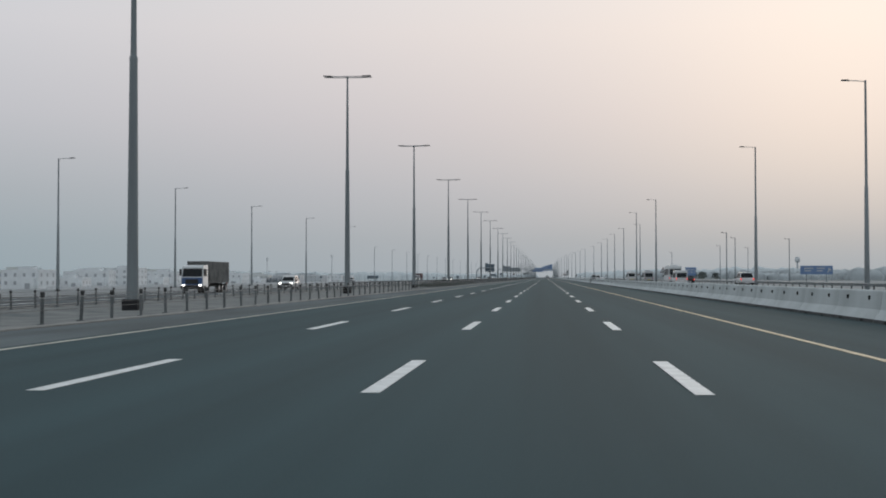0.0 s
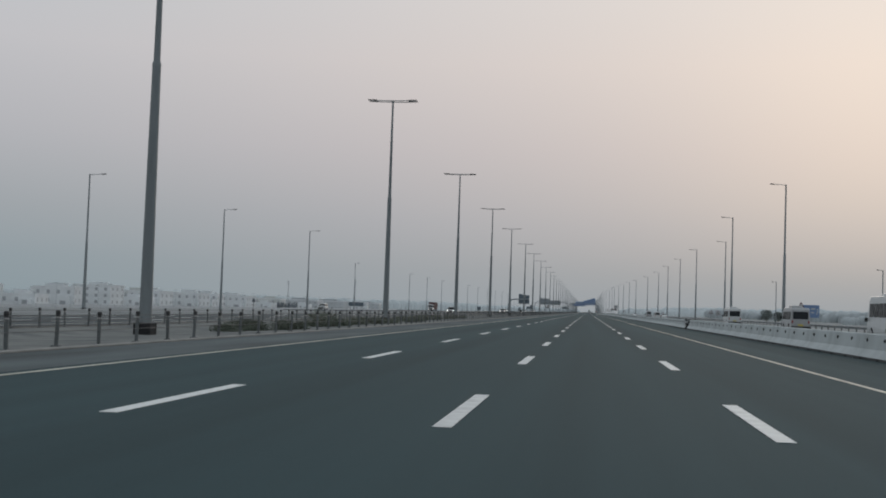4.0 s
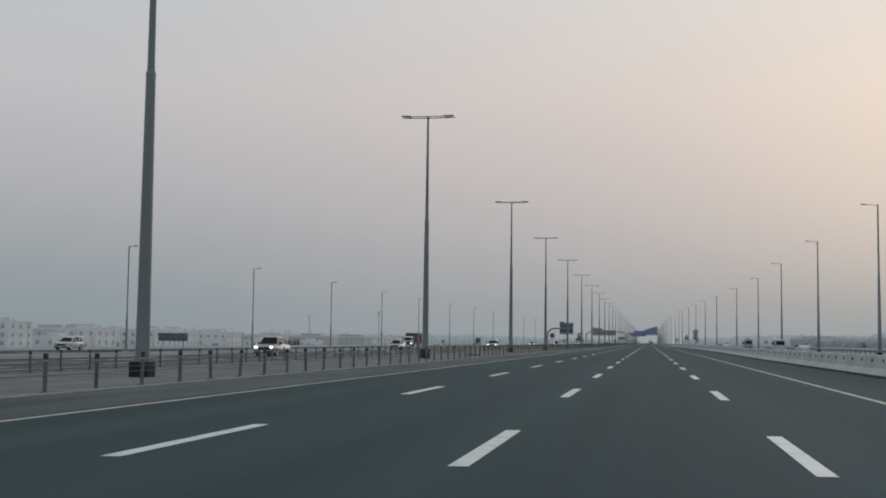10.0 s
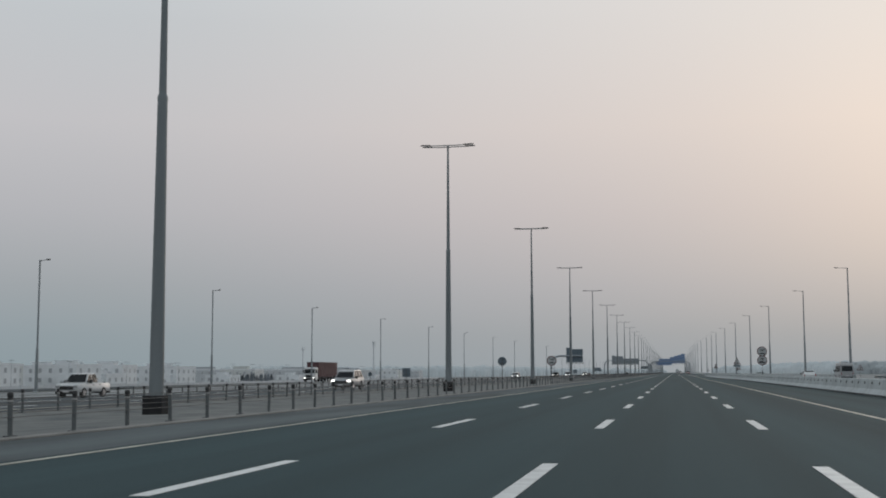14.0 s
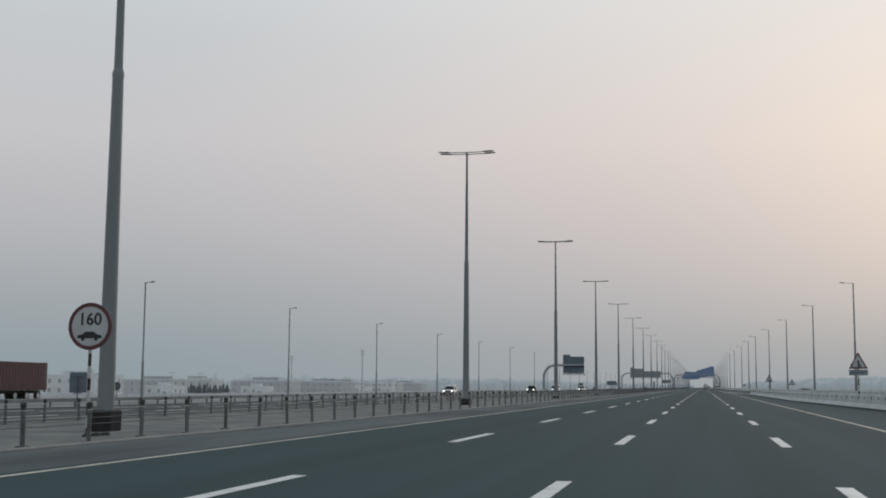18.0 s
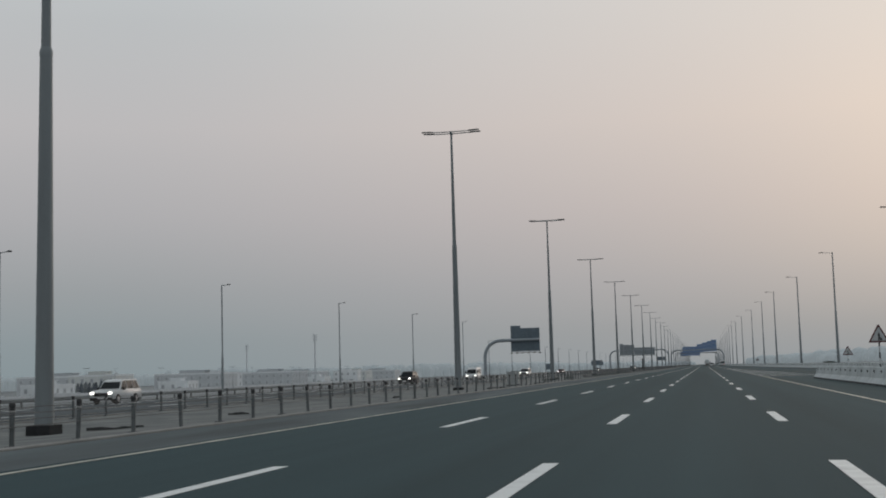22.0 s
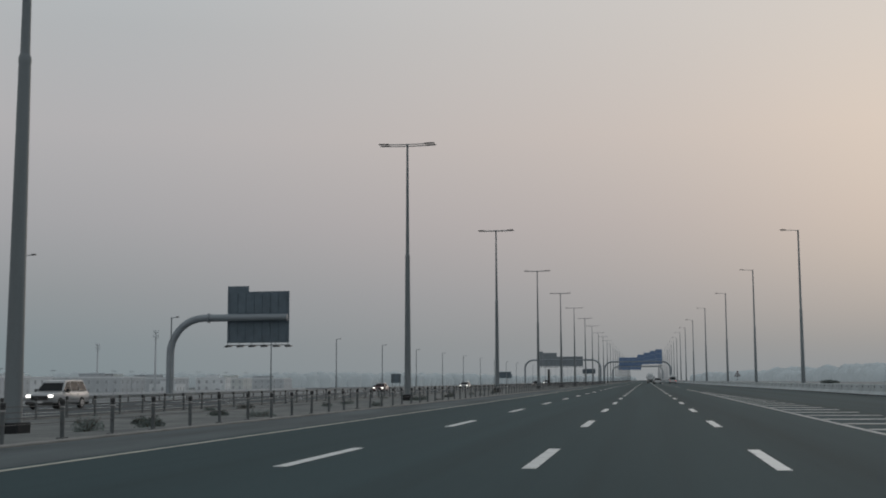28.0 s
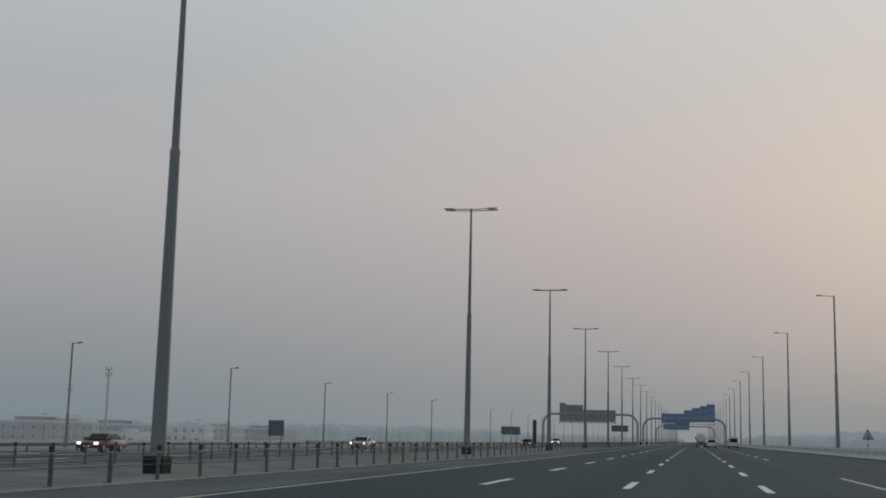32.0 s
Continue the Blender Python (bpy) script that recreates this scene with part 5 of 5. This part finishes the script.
def van(paint, label, front=True, rear=False, L=5.2, W=.95, H=2.28, kind="van", plate=PLATE_W):
    t = empty(kind, label, "van" if kind == "van" else "bus", "traffic")
    nose = .9 if kind == "van" else .35
    outline = [(.05, .35), (0, .8), (nose * .25, 1.08), (nose, H * .86), (nose + .35, H), (L - .12, H), (L, H * .9), (L, .45), (L - .1, .35)]
    bm = shell(outline, W, W * .9, 1.0, H)
    bmesh.ops.bevel(bm, geom=list(bm.edges), offset=.06, segments=2, profile=.5, affect="EDGES")
    part("body", bm, paint, t)
    wz0, wz1 = H * .5, H * .83
    wx = lambda z: W + (W * .9 - W) * (z - 1.0) / (H - 1.0)
    n = 3 if kind == "van" else max(4, int(L / 1.5))
    for s in (-1, 1):
        for k in range(n):
            a = nose + .35 + (L - nose - .75) * k / n
            b = nose + .35 + (L - nose - .75) * (k + .9) / n
            bm = bmesh.new()
            vs = [bm.verts.new((s * (wx(z) + .012), y, z)) for y, z in ((a, wz0), (b, wz0), (b, wz1), (a, wz1))]
            bmesh.ops.solidify(bm, geom=[bm.faces.new(vs)], thickness=.012)
            part("side_window", bm, CAR_GLASS, t)
    bm = bmesh.new()
    y0, z0, y1, z1 = nose * .33, 1.16, nose * .97, H * .84
    vs = [bm.verts.new((s * k, y - .035, z + .01)) for (y, z, k) in ((y0, z0, W * .88), (y1, z1, W * .82)) for s in (-1, 1)]
    bmesh.ops.solidify(bm, geom=[bm.faces.new((vs[0], vs[1], vs[3], vs[2]))], thickness=.02)
    part("windscreen", bm, CAR_GLASS, t)
    bm = bmesh.new()
    bm_box(bm, -W * .78, W * .78, L - .05, L + .012, H * .52, H * .83, .01)
    part("rear_window", bm, CAR_GLASS, t)
    for y, nm in ((-.05, "front_bumper"), (L - .1, "rear_bumper")):
        bm = bmesh.new()
        bm_box(bm, -W * .97, W * .97, y, y + .17, .32, .55, .04)
        part(nm, bm, PLASTIC if kind != "van" else paint, t)
    wheel_set(t, W - .08, (L * .2, L * .77), .35 if kind == "van" else .42, .24)
    lamps(t, W * .76, .8, .02, L, front, rear, 1.0)
    plates(t, -.05, L + .07, .62, plate)
    mirrors(t, W, nose * .6, 1.45, .16)
    if kind == "bus":
        bm = bmesh.new()
        bm_box(bm, -W * .55, W * .55, L * .3, L * .62, H - .01, H + .24, .06)
        part("roof_unit", bm, paint, t)
    return t


def truck(kind, cab_paint, load_mat, label, front=True, rear=False, L=11.0, H=3.9, tank=False, deflector=True, panel=None):
    t = empty(kind, label, "truck", "traffic")
    W = 1.22
    cab = [(.05, .5), (0, 1.2), (.1, 1.7), (.35, 2.85), (.6, 3.0), (2.1, 3.05), (2.1, .5)]
    bm = shell(cab, W, W * .94, 1.2, 3.1)
    bmesh.ops.bevel(bm, geom=list(bm.edges), offset=.07, segments=2, profile=.5, affect="EDGES")
    c = part("cab", bm, cab_paint, t)
    bm = bmesh.new()
    vs = [bm.verts.new((s * k, y - .03, z)) for (y, z, k) in ((.13, 1.78, 1.08), (.33, 2.65, 1.04)) for s in (-1, 1)]
    bmesh.ops.solidify(bm, geom=[bm.faces.new((vs[0], vs[1], vs[3], vs[2]))], thickness=.02)
    part("windscreen", bm, CAR_GLASS, c)
    for s in (-1, 1):
        bm = bmesh.new()
        bm_box(bm, *sorted((s * 1.17, s * 1.235)), .55, 1.5, 1.8, 2.6, .01)
        part("side_window", bm, CAR_GLASS, c)
    if panel:
        bm = bmesh.new()
        bm_box(bm, -1.12, 1.12, -.035, .1, .88, 1.68, .03)
        part("front_panel", bm, panel, c)
    bm = bmesh.new()
    bm_box(bm, -.7, .7, -.06, .06, 1.0, 1.5, .02)
    part("grille", bm, PLASTIC, c)
    if deflector:
        bm = bmesh.new()
        bm_prism(bm, [(.6, 3.0), (1.0, H - .25), (2.05, H - .15), (2.1, 3.05)], -1.0, 1.0, "x")
        part("wind_deflector", bm, PAINT_WHITE, c)
    bm = bmesh.new()
    bm_box(bm, -W, W, -.1, .12, .45, .85, .04)
    part("front_bumper", bm, PLASTIC, t)
    bm = bmesh.new()
    bm_box(bm, -.5, .5, 1.8, L - .1, .7, 1.05)
    part("chassis", bm, PLASTIC, t)
    if tank:
        bm = bmesh.new()
        bm_tube(bm, [(0, 2.5, 2.25), (0, 2.7, 2.25), (0, L - .3, 2.25), (0, L, 2.25)], [.9, 1.2, 1.2, .95], 18)
        part("tank", bm, load_mat, t)
    else:
        bm = bmesh.new()
        bm_box(bm, -1.25, 1.25, 2.4, L, 1.08, H, .03)
        box = part("cargo_box", bm, load_mat, t)
        n = int((L - 2.6) / .55)
        for s in (-1, 1):
            for k in range(n):
                y = 2.6 + (L - 2.9) * k / n
                bm = bmesh.new()
                bm_box(bm, *sorted((s * 1.251, s * 1.285)), y, y + .24, 1.2, H - .12)
                part("wall_rib", bm, load_mat, box)
        for s in (-.62, .62):
            bm = bmesh.new()
            bm_box(bm, s - .58, s + .58, L, L + .03, 1.15, H - .1, .01)
            part("rear_door", bm, load_mat, box)
    wheel_set(t, 1.05, (1.0, L * .62, L * .76, L * .9), .5, .32)
    lamps(t, .92, .85, -.08, L - .02, front, rear, 1.0)
    mirrors(t, W, .25, 2.25, .35)
    return t


def put(t, x, y, z, away=False):
    """away: it drives along +y, otherwise towards -y."""
    t.matrix_basis = at(x, y, z, 180 if away else 0)
    return t


Z_OPP = lambda x: -.22 + (x + 25.2) * .0158
opp = lambda t, x, y: put(t, x, y, Z_OPP(x))
opp(truck("lorry", PAINT_WHITE, TARP, "blue and white lorry with a grey tarpaulin load", True, False, 10.5, 3.45, False, False, PAINT_BLUE), -37.5, 126)
opp(car("suv", PAINT_WHITE, "white off-road car on the opposite road"), -33.9, 156)
opp(car("pickup_truck", PAINT_SILVER, "silver pickup with lit headlights on the opposite road"), -33.9, 425)
opp(car("pickup_truck", PAINT_WHITE, "white pickup in the outer lane of the opposite road", False), -44.8, 533)
opp(car("suv", PAINT_SILVER, "silver car with lit headlights on the opposite road"), -30.3, 557)
put(truck("container_lorry", PAINT_WHITE, CONTAINER_RED, "white lorry carrying a dark red container", True, False, 16.3, 4.1, False, False), -72.5, 684, -.58)
put(car("suv", PAINT_WHITE, "white off-road car on the frontage road", False), -76.5, 470, -.59)
opp(car("suv", PAINT_WHITE, "white off-road car in the outer lane"), -44.8, 791)
opp(car("suv", PAINT_DARK, "black off-road car with lit headlights"), -41.2, 872)
opp(van(PAINT_WHITE, "white high-roof van with lit headlights"), -41.2, 922)
opp(car("suv", PAINT_SILVER, "silver car approaching with bright headlights"), -37.5, 962)
opp(car("sedan", PAINT_RED, "dark red saloon with bright headlights"), -44.8, 1092)
opp(car("sedan", PAINT_SILVER, "pale saloon approaching with lit headlights"), -37.5, 1141)
opp(car("sedan", PAINT_DARK, "dark saloon approaching with lit headlights"), -30.3, 1230)
opp(car("suv", PAINT_WHITE, "white car far off with lit headlights"), -33.9, 1310)
put(van(PAINT_WHITE, "white coach with a dark rear window and lit tail lights", False, True, 8.6, 1.25, 3.3, "bus"), 23.5, 229.5, 0, True)
put(van(PAINT_WHITE, "white minibus with a yellow plate", False, False, 7.0, 1.05, 2.7, "bus", PLATE), 23.0, 331, 0, True)
put(van(PAINT_WHITE, "white van with lit tail lights in slow traffic", False, True), 20.9, 192.5, 0, True)
put(car("sedan", PAINT_DARK, "dark saloon with lit red tail lights", False, True), 25.7, 222.5, 0, True)
put(van(PAINT_SILVER, "silver minibus ahead of the coach", False, False, 6.0, 1.0, 2.5, "bus", PLATE), 21.9, 264, 0, True)
put(car("suv", PAINT_WHITE, "white car braking on the slip road", False, True), 26.8, 168, 0, True)
put(van(PAINT_WHITE, "white van on the slip road", False, False), 23.6, 552, 0, True)
put(car("sedan", PAINT_WHITE, "white saloon on the slip road", False, False), 24.0, 520, 0, True)
put(van(PAINT_SILVER, "silver minibus on the slip road", False, False, 6.5, 1.0, 2.6, "bus"), 25.6, 648, 0, True)
put(car("sedan", PAINT_WHITE, "white saloon beside the outer barrier", False, False), 19.5, 640, 0, True)
put(truck("tanker_lorry", PAINT_WHITE, PAINT_WHITE, "white tanker lorry far ahead on the road", False, False, 11.0, 3.7, True), 1.6, 1330, 0, True)
put(car("suv", PAINT_WHITE, "white car following the tanker lorry", False, False), 3.4, 1268, 0, True)
put(van(PAINT_WHITE, "white minibus far ahead in the outer lane", False, True, 6.5, 1.05, 2.6, "bus"), 8.4, 1290, 0, True)
